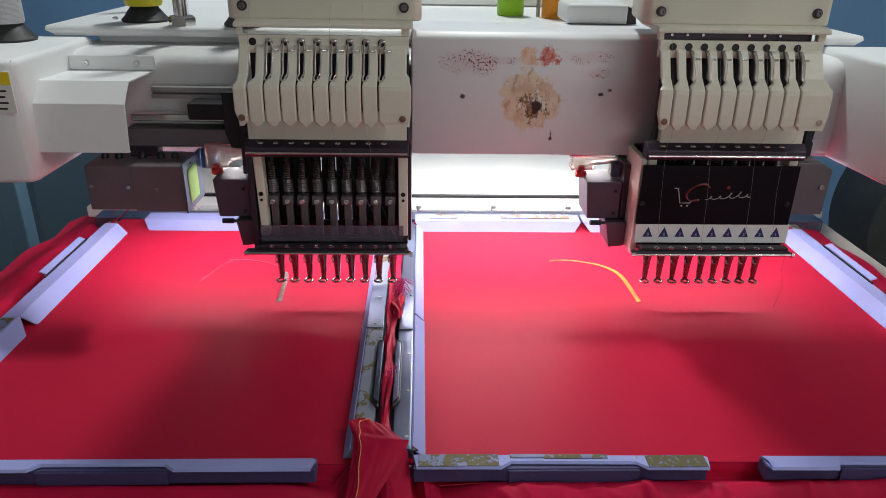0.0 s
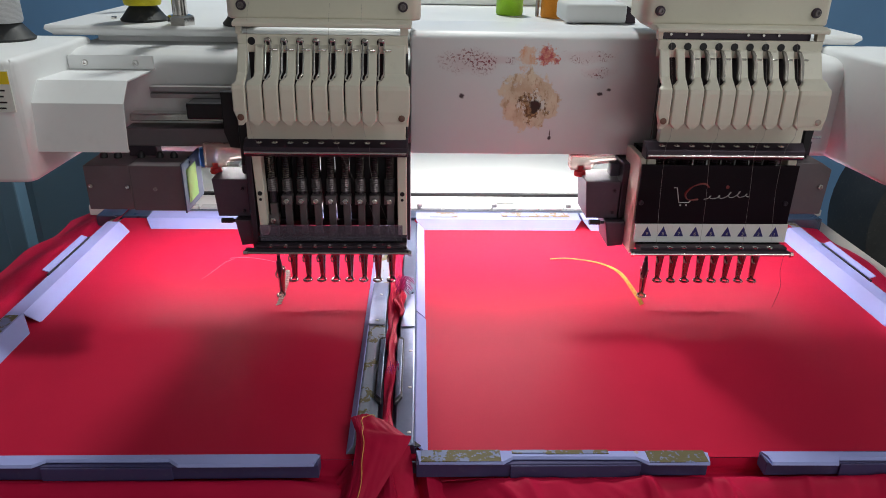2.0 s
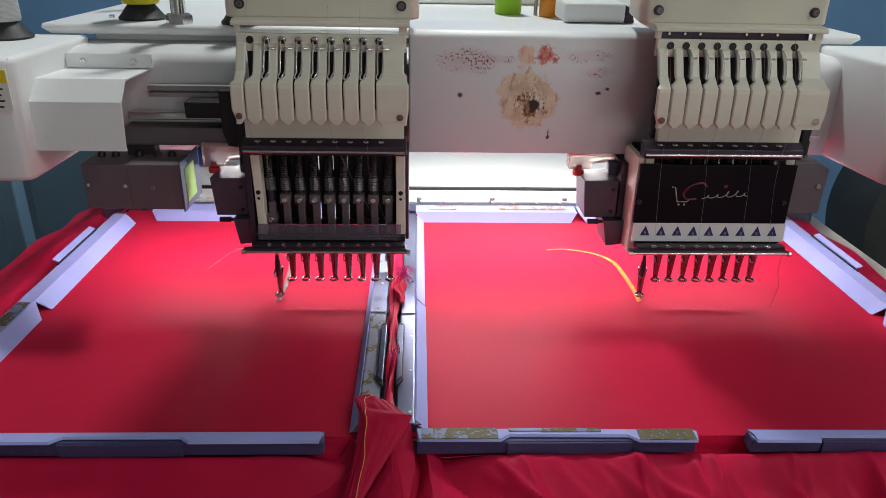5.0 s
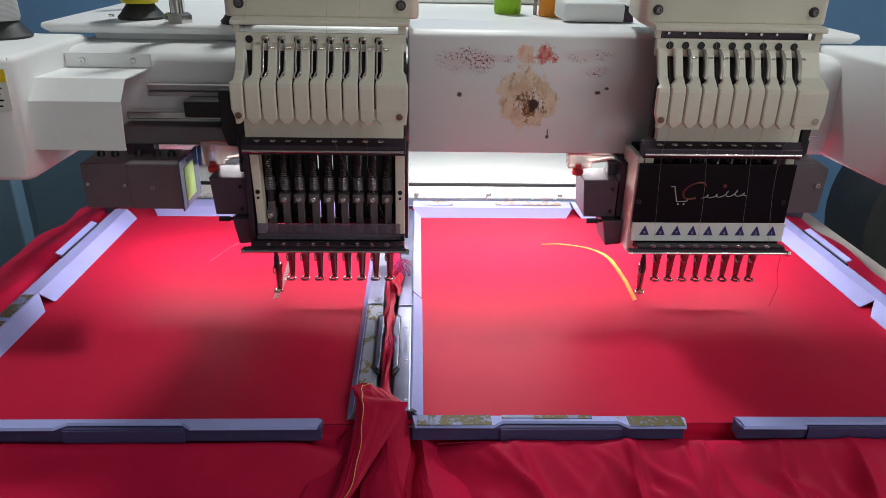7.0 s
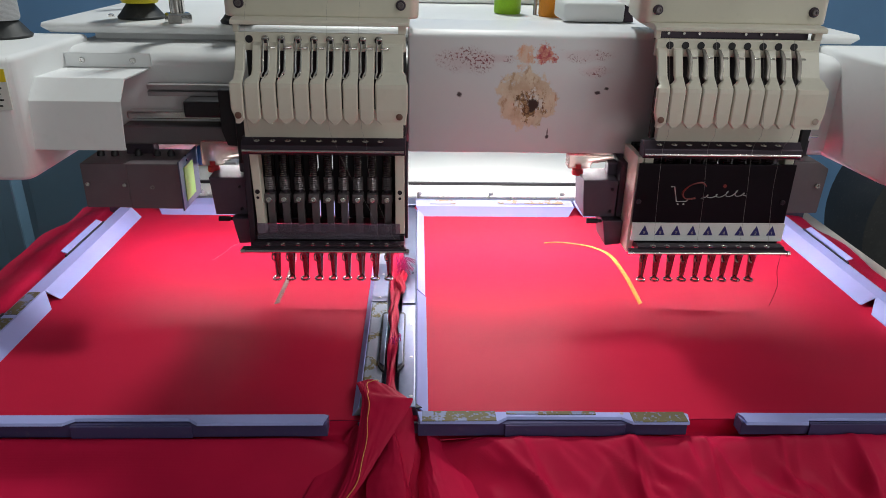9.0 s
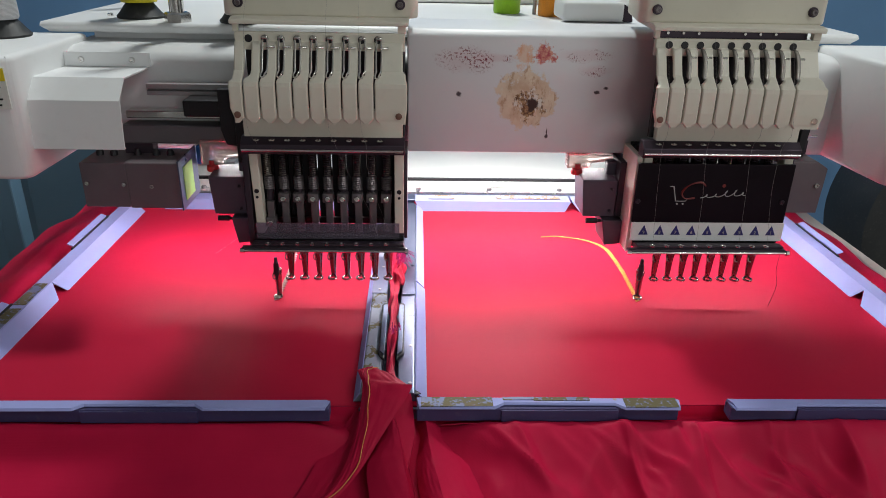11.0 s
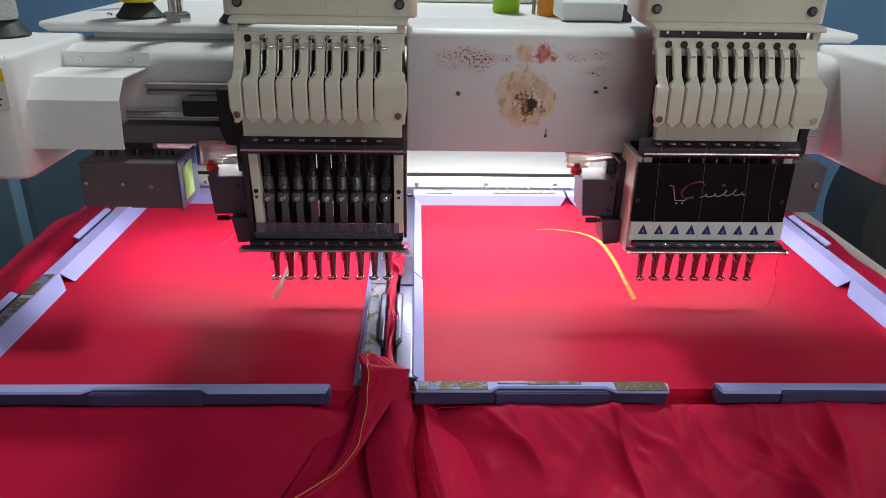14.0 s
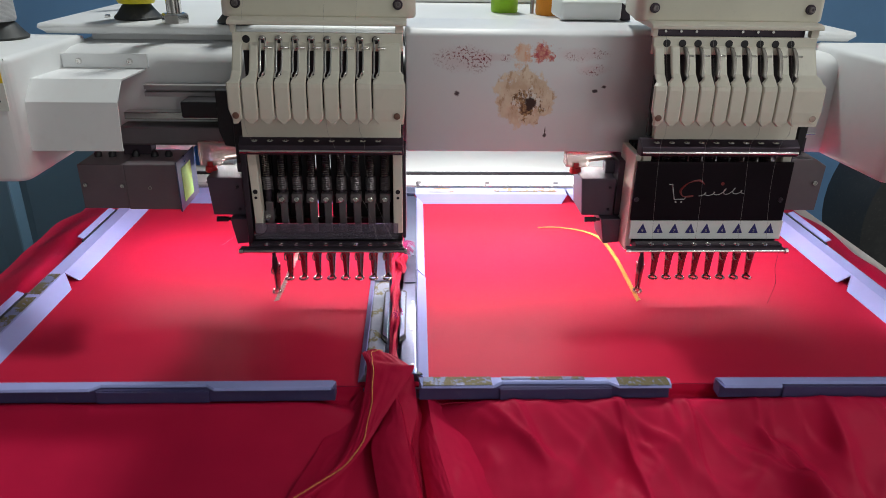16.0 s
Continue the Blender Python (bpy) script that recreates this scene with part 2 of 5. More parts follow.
def prism(profile, a0, a1, axis="x", bevel=0.0, bm=None, seg=2):
    """A closed outline swept along an axis: (y, z) along x, (x, z) along y, (x, y) along z."""
    bm = bm or bmesh.new()

    def at(p, a):
        return {"x": (a, p[0], p[1]), "y": (p[0], a, p[1]), "z": (p[0], p[1], a)}[axis]

    r0 = [bm.verts.new(at(p, a0)) for p in profile]
    r1 = [bm.verts.new(at(p, a1)) for p in profile]
    faces = [bm.faces.new(r0), bm.faces.new(r1[::-1])]
    n = len(profile)
    for i in range(n):
        faces.append(bm.faces.new((r0[i], r1[i], r1[(i + 1) % n], r0[(i + 1) % n])))
    if bevel:
        bmesh.ops.recalc_face_normals(bm, faces=bm.faces)
        es = list({e for f in faces for e in f.edges})
        bmesh.ops.bevel(bm, geom=es, offset=bevel, segments=seg, profile=0.5, affect="EDGES")
    return bm


def lathe(profile, n=20, centre=(0, 0, 0), axis="z", bm=None):
    """Turned shape from (radius, height) pairs."""
    bm = bm or bmesh.new()
    rings = []
    for r, h in profile:
        ring = []
        for i in range(n):
            a = 2 * math.pi * i / n
            u, v = r * math.cos(a), r * math.sin(a)
            p = {"z": (u, v, h), "x": (h, u, v), "y": (u, h, v)}[axis]
            ring.append(bm.verts.new(Vector(p) + Vector(centre)))
        rings.append(ring)
    for a, b in zip(rings, rings[1:]):
        for i in range(n):
            bm.faces.new((a[i], a[(i + 1) % n], b[(i + 1) % n], b[i]))
    bm.faces.new(rings[0])
    bm.faces.new(rings[-1][::-1])
    return bm


def tube(points, r, n=6, bm=None):
    """A round wire through points; r may be one radius or one for each point."""
    bm = bm or bmesh.new()
    pts = [Vector(p) for p in points]
    rs = r if isinstance(r, (list, tuple)) else [r] * len(pts)
    rings = []
    for i, p in enumerate(pts):
        d = (pts[min(i + 1, len(pts) - 1)] - pts[max(i - 1, 0)]).normalized()
        u = d.cross(Vector((0.3, 0.9, 0.2))).normalized()
        w = d.cross(u)
        rings.append([bm.verts.new(p + (u * math.cos(2 * math.pi * k / n) + w * math.sin(2 * math.pi * k / n)) * rs[i]) for k in range(n)])
    for a, b in zip(rings, rings[1:]):
        for k in range(n):
            bm.faces.new((a[k], a[(k + 1) % n], b[(k + 1) % n], b[k]))
    bm.faces.new(rings[0])
    bm.faces.new(rings[-1][::-1])
    return bm


def sheet(f, nu, nv, thick=0.0):
    """A grid of points f(u, v), u and v from 0 to 1."""
    bm = bmesh.new()
    g = [[bm.verts.new(f(i / nu, j / nv)) for j in range(nv + 1)] for i in range(nu + 1)]
    for i in range(nu):
        for j in range(nv):
            bm.faces.new((g[i][j], g[i + 1][j], g[i + 1][j + 1], g[i][j + 1]))
    if thick:
        bmesh.ops.recalc_face_normals(bm, faces=bm.faces)
        bmesh.ops.solidify(bm, geom=bm.faces[:], thickness=thick)
    return bm


def screw(at, r=0.0032, facing="y"):
    """Round head with a hex socket."""
    bm = lathe([(r, 0.0), (r, -0.0012), (r * 0.8, -0.002), (r * 0.5, -0.002), (r * 0.45, -0.0006)], 14, at, facing)
    return bm


def curve(points, t):
    """Smooth curve through equally spaced points."""
    n = len(points) - 1
    s = min(max(t, 0), 1) * n
    i = min(int(s), n - 1)
    k = s - i
    p = [Vector(points[min(max(i + j, 0), n)]) for j in (-1, 0, 1, 2)]
    return 0.5 * ((2 * p[1]) + (p[2] - p[0]) * k + (2 * p[0] - 5 * p[1] + 4 * p[2] - p[3]) * k * k + (3 * p[1] - p[0] - 3 * p[2] + p[3]) * k ** 3)


def letters(text, size, m, material, parent, name="digit"):
    data = bpy.data.curves.new("text", "FONT")
    data.body, data.size, data.align_x, data.extrude = text, size, "CENTER", 0.0002
    tmp = new("text", data)
    me = bpy.data.meshes.new_from_object(tmp.evaluated_get(bpy.context.evaluated_depsgraph_get()))
    bpy.data.objects.remove(tmp)
    me.materials.clear()
    me.materials.append(material)
    ob = new(name, me)
    ob.parent, ob.matrix_basis = parent, m
    return ob


# ---- room ----
def room():
    def slab(name, label, mat, b, cat):
        ob = part(name, b, mat, None)
        tagged(ob, label, cat, kind="structure")
    slab("floor", "grey cement workshop floor", FLOOR, box(-2.4, 3.0, -2.6, 2.0, -0.05, 0), "floor")
    slab("ceiling", "plain white painted ceiling", CEIL, box(-2.4, 3.0, -2.6, 2.0, 2.7, 2.75), "ceiling")
    slab("wall_north", "light blue painted workshop wall", WALL, box(-2.4, 3.0, 2.0, 2.1, 0, 2.7), "wall")
    bm = box(-2.4, -0.35, -2.7, -2.6, 0, 2.7)
    box(1.9, 3.0, -2.7, -2.6, 0, 2.7, bm=bm)
    box(-0.35, 1.9, -2.7, -2.6, 0, 1.0, bm=bm)
    box(-0.35, 1.9, -2.7, -2.6, 2.1, 2.7, bm=bm)
    slab("wall_south", "off-white painted workshop wall with a window opening", OFFWHITE, bm, "wall")
    slab("wall_west", "off-white painted workshop wall", OFFWHITE, box(-2.5, -2.4, -2.7, 2.1, 0, 2.7), "wall")
    slab("wall_east", "off-white painted workshop wall", OFFWHITE, box(3.0, 3.1, -2.7, 2.1, 0, 2.7), "wall")
    # unseen window, put in to hold the low front light
    w = thing("window_1", "plain white frame of an unseen, assumed window", "window", (0, 0, 0), kind="structure")
    for x0, x1, z0, z1 in ((-0.35, -0.29, 1.0, 2.1), (1.84, 1.9, 1.0, 2.1), (-0.29, 1.84, 1.0, 1.06), (-0.29, 1.84, 2.04, 2.1), (0.75, 0.80, 1.06, 2.04)):
        part("window_frame", box(x0, x1, -2.68, -2.62, z0, z1, 0.004), WHITE, w)


def ceiling_tube(x, y):
    t = thing("ceiling_light", "white ceiling light with a lit tube", "ceiling light", (x, y, 2.66), "ceiling lights")
    part("housing", box(-0.68, 0.68, -0.05, 0.05, 0.0, 0.04, 0.006), WHITE, t)
    part("tube", lathe([(0.015, -0.64), (0.015, 0.64)], 12, (0, 0, -0.02), "x"), LIT, t, "lit glass tube", True)


def ceiling_panel(x, y):
    t = thing("ceiling_light", "square white ceiling light with a lit panel", "ceiling light", (x, y, 2.66), "ceiling lights")
    part("housing", box(-0.095, 0.095, -0.095, 0.095, 0.006, 0.04, 0.006), WHITE, t)
    part("panel", box(-0.078, 0.078, -0.078, 0.078, -0.002, 0.0055, 0.002), LIT, t, "lit square panel")


# ---- the machine's table and beam ----
def machine_table():
    t = thing("machine_table", "white laminate machine table with beige edging on a steel stand", "table", (0, 0, 0))
    top = part("tabletop", box(-0.300, 0.7400, -0.165, 0.95, Z0 - 0.058, Z0 - 0.030, 0.003), TABLE, t)
    part("edging", box(0.7402, 0.772, -0.165, 0.95, Z0 - 0.060, Z0 - 0.0215, 0.004), EDGE, top, "beige plastic edge strip")
    for x in (-0.26, 0.68):
        for y in (-0.12, 0.88):
            part("leg", box(x - 0.03, x + 0.03, y - 0.03, y + 0.03, 0, Z0 - 0.058, 0.004), STEEL, t)
    for x in (-0.26, 0.68):
        part("side_rail", box(x - 0.02, x + 0.02, -0.088, 0.85, 0.12, 0.18, 0.004), STEEL, t)


def beam():
    m = thing("machine_beam", "white enamelled beam of an embroidery machine with end housings", "machine", (0, 0, Z0))
    # long rail behind the heads
    long_face = [(0.09, 0.150), (0.096, 0.143), (0.33, 0.143), (0.33, 0.2535), (0.112, 0.2535), (0.097, 0.249), (0.09, 0.240)]
    part("beam_body", prism(long_face, -0.236, 0.6400, "x", 0.004), WHITE, m, smooth=True)
    # stained cover between the heads
    cover = [(0.050, 0.156), (0.088, 0.153), (0.155, 0.160), (0.155, 0.283), (0.058, 0.2835), (0.050, 0.278)]
    part("stained_cover", prism(cover, 0.1415, 0.4120, "x", 0.0025), STAINED, m, "white cover with torn sticker remains and stains", True)
    part("top_step", box(0.142, 0.41, 0.1585, 0.20, 0.15, 0.277, 0.004), WHITE, m)
    # end housings, rounded
    left = [(-0.52, -0.022), (-0.236, -0.0225), (-0.2270, -0.0195), (-0.2235, -0.012), (-0.2225, 0.10), (-0.2225, 0.155), (-0.52, 0.155)]
    part("end_housing", prism(left, 0.143, 0.2612, "z", 0.006, seg=3), WHITE, m, smooth=True)
    right = [(0.6205, 0.155), (0.6205, 0.098), (0.6275, -0.010), (0.631, -0.019), (0.642, -0.0235), (0.92, -0.0235), (0.935, -0.012), (0.935, 0.155)]
    part("end_housing", prism(right, 0.143, 0.2612, "z", 0.006, seg=3), WHITE, m, smooth=True)
    part("end_plate", box(0.6605, 0.95, -0.03, -0.0245, 0.150, 0.166, 0.001), WHITE, m)
    # stickers on the left housing
    st = part("warning_sticker", box(-0.265, -0.2262, -0.0240, -0.0222, 0.2140, 0.2520), PAPER, m, "pale sticker with a yellow band")
    part("yellow_band", box(-0.264, -0.2264, -0.0246, -0.0241, 0.2400, 0.2515), YELLOW, st)
    for k in range(4):
        part("printed_line", box(-0.260, -0.234 + 0.002 * (k % 2), -0.0246, -0.0241, 0.217 + 0.0055 * k, 0.2185 + 0.0055 * k), DARK, st)
    # hood of the colour-change drive
    hood = [(-0.0015, 0.1705), (-0.0055, 0.1705), (0.0, 0.2175), (0.0190, 0.2365), (0.0840, 0.2350), (0.0895, 0.2350), (0.0895, 0.2330), (0.0840, 0.2330), (0.0198, 0.2345), (0.0020, 0.2167), (-0.0035, 0.1720), (-0.0015, 0.1720)]
    hb = part("drive_hood", prism(hood, -0.2285, -0.1360, "x", 0.0004), WHITE, m, "white folded sheet-metal hood")
    part("hood_flange", box(-0.2223, -0.1325, 0.0865, 0.0895, 0.2352, 0.2505, 0.001), WHITE, hb)
    for x in (-0.204, -0.151):
        part("screw", screw((x, 0.0865, 0.2425)), CHROME, hb, "steel socket screw", True)
    # rails of the colour change
    part("guide_rail", prism([(0.074, 0.208), (0.086, 0.208), (0.086, 0.220), (0.074, 0.220), (0.074, 0.2155), (0.079, 0.2145), (0.079, 0.2135), (0.074, 0.2125)], -0.136, 0.11, "x"), STEEL, m, "bright grooved steel rail")
    part("guide_rail", box(-0.16, 0.11, 0.070, 0.086, 0.184, 0.192, 0.001), CHROME, m, "bright steel rail")
    part("lower_rail", box(-0.165, 0.11, 0.062, 0.088, 0.158, 0.178, 0.002), BOX, m)
    part("slide_block", box(-0.092, -0.050, 0.048, 0.085, 0.191, 0.2085, 0.002), DARK, m)
    part("shift_plate", prism([(-0.053, 0.222), (-0.036, 0.222), (-0.033, 0.162), (-0.048, 0.164), (-0.053, 0.18)], 0.040, 0.050, "y", 0.001), DARK, m)
    # white strip that stands for the light in the gap below the spool table
    part("gap_light_strip", box(-0.2223, 0.6203, 0.172, 0.179, 0.2537, 0.2618), WHITE, m)


def drive_box():
    """Plated motor box under the beam's left end."""
    m = thing("motor_box", "plated steel motor box with screws and a green sticker", "motor box", (0, 0, Z0))
    part("body", box(-0.201, -0.1535, 0.030, 0.085, 0.097, 0.146, 0.0012), BOX, m)
    part("cover", box(-0.1533, -0.098, 0.0285, 0.085, 0.0965, 0.1465, 0.0012), BOX, m)
    part("side_flange", box(-0.0978, -0.0962, 0.024, 0.088, 0.0955, 0.150, 0.0004), PLATE, m)
    part("sticker", box(-0.0960, -0.0956, 0.036, 0.068, 0.103, 0.140), GREEN, m, "green paper sticker")
    part("plug", box(-0.0955, -0.078, 0.084, 0.100, 0.128, 0.150, 0.002), BLUE, m, "blue plastic plug")
    for x, z in ((-0.195, 0.124), (-0.157, 0.123), (-0.128, 0.121)):
        part("screw", screw((x, 0.0292, z), 0.0026), CHROME, m, "steel screw", True)
    for x in (-0.19, -0.175, -0.15, -0.13, -0.115):
        part("stud", lathe([(0.0042, 0.146), (0.0042, 0.150), (0.002, 0.153)], 8, (x, 0.06, 0)), DARK, m, smooth=True)
    part("hanger", box(-0.165, -0.135, 0.066, 0.082, 0.146, 0.162, 0.001), GUN, m)


def rear_box():
    m = thing("steel_box", "dark plated steel box with a round screw", "motor box", (0, 0, Z0))
    part("body", prism([(0.55, 0.155), (0.584, 0.155), (0.597, 0.147), (0.595, 0.096), (0.55, 0.096)], 0.030, 0.08, "y", 0.001), BOX, m)
    part("screw", screw((0.588, 0.030, 0.128), 0.0032), CHROME, m, "steel screw", True)
    for x in (0.562, 0.572):
        part("stud", lathe([(0.004, 0.155), (0.004, 0.159), (0.002, 0.162)], 8, (x, 0.05, 0)), DARK, m, smooth=True)
    part("hanger", box(0.555, 0.585, 0.06, 0.08, 0.150, 0.170), GUN, m)


def spool_table():
    t = thing("spool_table", "white spool table with a turned-down front edge", "spool table", (0, 0, Z0))
    lid = [(0.150, 0.2620), (0.148, 0.2695), (0.152, 0.2730), (0.95, 0.2730), (0.95, 0.2620)]

    def side_lid(x0, x1):
        bm = prism(lid, x0, x1, "x", 0.0015)
        for v in bm.verts:
            if v.co.z < 0.267 and (v.co.x < -0.26 or v.co.x > 0.66):
                v.co.x += 0.008 if v.co.x < 0 else -0.007
        part("lid", bm, WHITE, t, smooth=True)
    side_lid(-0.272, 0.142)
    lid2 = [(0.205, 0.262), (0.203, 0.270), (0.207, 0.2735), (0.95, 0.2735), (0.95, 0.262)]
    part("lid", prism(lid2, 0.1421, 0.42, "x", 0.0015), WHITE, t, smooth=True)
    side_lid(0.4201, 0.668)
    part("rear_tray", box(-0.10, 0.52, 0.46, 0.90, 0.274, 0.292, 0.004), WHITE, t)
    part("bracket", box(0.10, 0.16, 0.34, 0.61, 0.2437, 0.2618), STEEL, t)
    part("screw", lathe([(0.0035, 0.2730), (0.0035, 0.2755), (0.002, 0.2765)], 10, (-0.218, 0.215, 0)), CHROME, t, smooth=True)


def machine_stand():
    m = thing("machine_stand", "white steel columns carrying the spool table and beam", "machine stand", (0, 0, Z0))
    for x in (-0.285, 0.58):
        part("column", box(x, x + 0.09, 0.60, 0.72, -0.030, 0.2435, 0.004), WHITE, m)
        part("foot_plate", box(x - 0.012, x + 0.102, 0.585, 0.735, -0.0299, -0.022, 0.002), STEEL, m)
    part("cross_bar", box(-0.285, 0.67, 0.62, 0.70, 0.2437, 0.2618, 0.002), WHITE, m)
    for x in (-0.24, 0.60):
        part("beam_arm", box(x, x + 0.05, 0.3302, 0.62, 0.215, 0.2434, 0.003), WHITE, m)


def end_cap_box():
    """Small white cover standing on the beam by the right head."""
    m = thing("cable_box", "white rounded cable box on the beam", "machine cover", (0, 0, Z0))
    part("shell", box(0.315, 0.384, 0.135, 0.20, 0.284, 0.3050, 0.004, 3), WHITE, m, smooth=True)
    part("plug", prism([(0.3845, 0.284), (0.396, 0.284), (0.393, 0.298), (0.3845, 0.303)], 0.14, 0.17, "y", 0.001), GUN, m)


def spool(x, y, z, r, h, colour, name, foot=True, tall=0.07):
    t = thing("thread_cone", f"cone of {name} embroidery thread on a black foot" if foot else f"cone of {name} embroidery thread", "thread cone", (x, y, Z0 + z), "thread cones")
    z1 = 0.0
    if foot:
        part("foot", lathe([(0.0262, 0.0), (0.0272, 0.0025), (0.0238, 0.006), (0.0162, 0.016), (0.0136, 0.018)], 28), RUBBER, t, "black plastic foot", True)
        z1 = 0.018
    part("winding", lathe([(r * 0.93, z1), (r, z1 + 0.003), (r * 0.97, z1 + h * 0.6), (r * 0.80, z1 + h), (r * 0.4, z1 + h + 0.003)], 28), wound(name.replace(" ", "_") + "_winding", colour), t, smooth=True)
    part("core", lathe([(r * 0.35, z1 + h), (r * 0.33, z1 + h + 0.02)], 14), PAPER, t)


def post(x, y, z, r, h, mat, base):
    t = thing("stand_post", "chromed post of the thread stand" if base else "thin steel spool pin", "post", (x, y, Z0 + z), "thread stand posts")
    if base:
        part("collar", lathe([(r * 1.85, 0), (r * 1.85, 0.0085), (r * 1.6, 0.0105), (r * 1.1, 0.011)], 6), mat, t)
    part("pole", lathe([(r, 0.0), (r, h)], 16), mat, t, smooth=True)


def background():
    c = thing("blue_cabinet", "pale blue sheet-metal cabinet by the wall", "cabinet", (-0.62, 0.95, 0))
    part("body", box(-0.42, 0.16, -0.05, 0.5, 0, 0.93, 0.006), CABINET, c)
    part("door", box(-0.12, 0.13, -0.062, -0.0505, 0.04, 0.90, 0.003), CABINET, c)
    part("upright", box(-0.46, -0.425, -0.06, 0.0, 0, 0.95, 0.004), WHITE, c)
    f = thing("drum_fan", "black round fan casing standing on the floor", "fan", (1.57, 1.05, 0))
    ring = lathe([(0.245, -0.10), (0.275, -0.09), (0.285, 0.0), (0.275, 0.10), (0.245, 0.11), (0.230, 0.07), (0.230, -0.07)], 48, (0, 0, 0.56), "y")
    part("casing", ring, RUBBER, f, smooth=True)
    part("hub", lathe([(0.17, -0.115), (0.185, -0.105), (0.185, -0.09)], 40, (0, 0, 0.56), "y"), DARK, f, smooth=True)
    for k in range(6):
        a = math.pi * k / 3
        part("spoke", tube([(0.17 * math.cos(a), -0.09, 0.56 + 0.17 * math.sin(a)), (0.25 * math.cos(a), -0.08, 0.56 + 0.25 * math.sin(a))], 0.006, 6), DARK, f)
    part("stand", box(-0.22, 0.22, -0.12, 0.12, 0, 0.285, 0.01), RUBBER, f)
    p = thing("grey_post", "pale blue square steel post", "post", (-0.675, 0.70, 0))
    part("post", box(-0.02, 0.02, -0.02, 0.02, 0, 0.99, 0.004), CABINET, p)


# ---- the embroidery heads ----
PITCH = 0.01515


def bend(z):
    """How far the visor stands forward at a height."""
    pts = ((0.2085, -0.0300), (0.2120, -0.0312), (0.2425, -0.0305), (0.2465, -0.0245), (0.2520, -0.0165), (0.2740, -0.0050), (0.2760, -0.0030))
    for (a, ya), (b, yb) in zip(pts, pts[1:]):
        if z <= b:
            k = (z - a) / (b - a)
            return ya + (yb - ya) * max(k, 0)
    return pts[-1][1]


def finger(a, b, left_edge=False, right_edge=False):
    """One leaf of the visor between two gaps, with its slot cut away above."""
    zs = [0.2052, 0.2072, 0.2100, 0.2190, 0.2290, 0.2390, 0.2430, 0.2455, 0.2470, 0.2490, 0.2520, 0.2580, 0.2660, 0.2740, 0.2760]
    bm = bmesh.new()
    rows = []
    for z in zs:
        cut = max(0.0, 0.2100 - z) * 0.95
        up = min(1.0, max(0.0, (z - 0.2452) / 0.0030))
        x0 = a if left_edge else a + 0.0007 + cut + up * 0.0056
        x1 = b if right_edge else b - 0.0007 - cut + up * 0.0002
        if right_edge:
            x1 = b + (0.004 if 0.212 < z < 0.2445 else 0.0025 if z < 0.252 else -0.0005)
        if left_edge:
            x0 = a - (0.003 if 0.212 < z < 0.2445 else 0.0)
        y = bend(z)
        e = min(0.0012, (x1 - x0) * 0.2)
        rows.append([bm.verts.new((x, y + dy, z)) for x, dy in ((x0, 0.004), (x0, 0.001), (x0 + e, 0.0), (x1 - e, 0.0), (x1, 0.001), (x1, 0.004))])
    for r, s in zip(rows, rows[1:]):
        for i in range(6):
            bm.faces.new((r[i], r[(i + 1) % 6], s[(i + 1) % 6], s[i]))
    bm.faces.new(rows[0])
    bm.faces.new(rows[-1][::-1])
    return bm


def coil(x, y, z0, z1, r, wire, turns):
    pts = [(x + r * math.cos(a), y + r * math.sin(a), z0 + (z1 - z0) * a / (2 * math.pi * turns)) for a in (2 * math.pi * i / 8 for i in range(turns * 8 + 1))]
    return tube(pts, wire, 4)


def presser_foot(bm=None):
    """Shank, side hook and flat ring of a presser foot, its sole at z 0."""
    bm = bm or bmesh.new()
    lathe([(0.0046, 0.0330), (0.0050, 0.0300), (0.0044, 0.0265), (0.0040, 0.0225), (0.0031, 0.0080), (0.0024, 0.0016)], 12, (0.0008, 0.003, 0), "z", bm)
    ring = []
    for i in range(16):
        a = 2 * math.pi * i / 16
        ring.append((0.0042 * math.cos(a), -0.001 + 0.0046 * math.sin(a), 0.0012))
    tube(ring + ring[:1], 0.0013, 6, bm)
    tube([(-0.0030, 0.001, 0.030), (-0.0042, -0.001, 0.027), (-0.0036, -0.002, 0.0235), (-0.0008, -0.002, 0.0225)], 0.0009, 5, bm)
    return bm


def lever_shape(closed):
    """Take-up lever in its slot: an upright eyelet of wire, or a broad bent blade."""
    if not closed:
        pts = []
        for i in range(25):
            a = 2 * math.pi * i / 24
            z = 0.2645 + 0.0165 * math.sin(a) + 0.004 * math.copysign(abs(math.sin(a)) ** 0.3, math.sin(a)) * 0.3
            x = 0.0030 + 0.0026 * math.copysign(abs(math.cos(a)) ** 0.5, math.cos(a)) - (0.0014 if z < 0.250 else 0.0)
            pts.append((x, bend(z) - 0.0002 - max(0.0, z - 0.270) * 0.35, z))
        bm = tube(pts, 0.00095, 6)
        box(0.0004, 0.0062, bend(0.281) - 0.0075, bend(0.281) - 0.0035, 0.2795, 0.2825, 0.0009, bm=bm)
        return bm
    outline = [(0.0030, 0.2490), (0.0046, 0.2500), (0.0068, 0.2565), (0.0074, 0.2650), (0.0068, 0.2715), (0.0050, 0.2755), (0.0022, 0.2765), (0.0018, 0.2742), (0.0028, 0.2700), (0.0032, 0.2640), (0.0025, 0.2570), (0.0016, 0.2520)]
    bm = prism(outline, -0.0012, 0.0016, "y", 0.0006)
    for v in bm.verts:
        v.co.y += bend(v.co.z) - 0.0006
    return bm


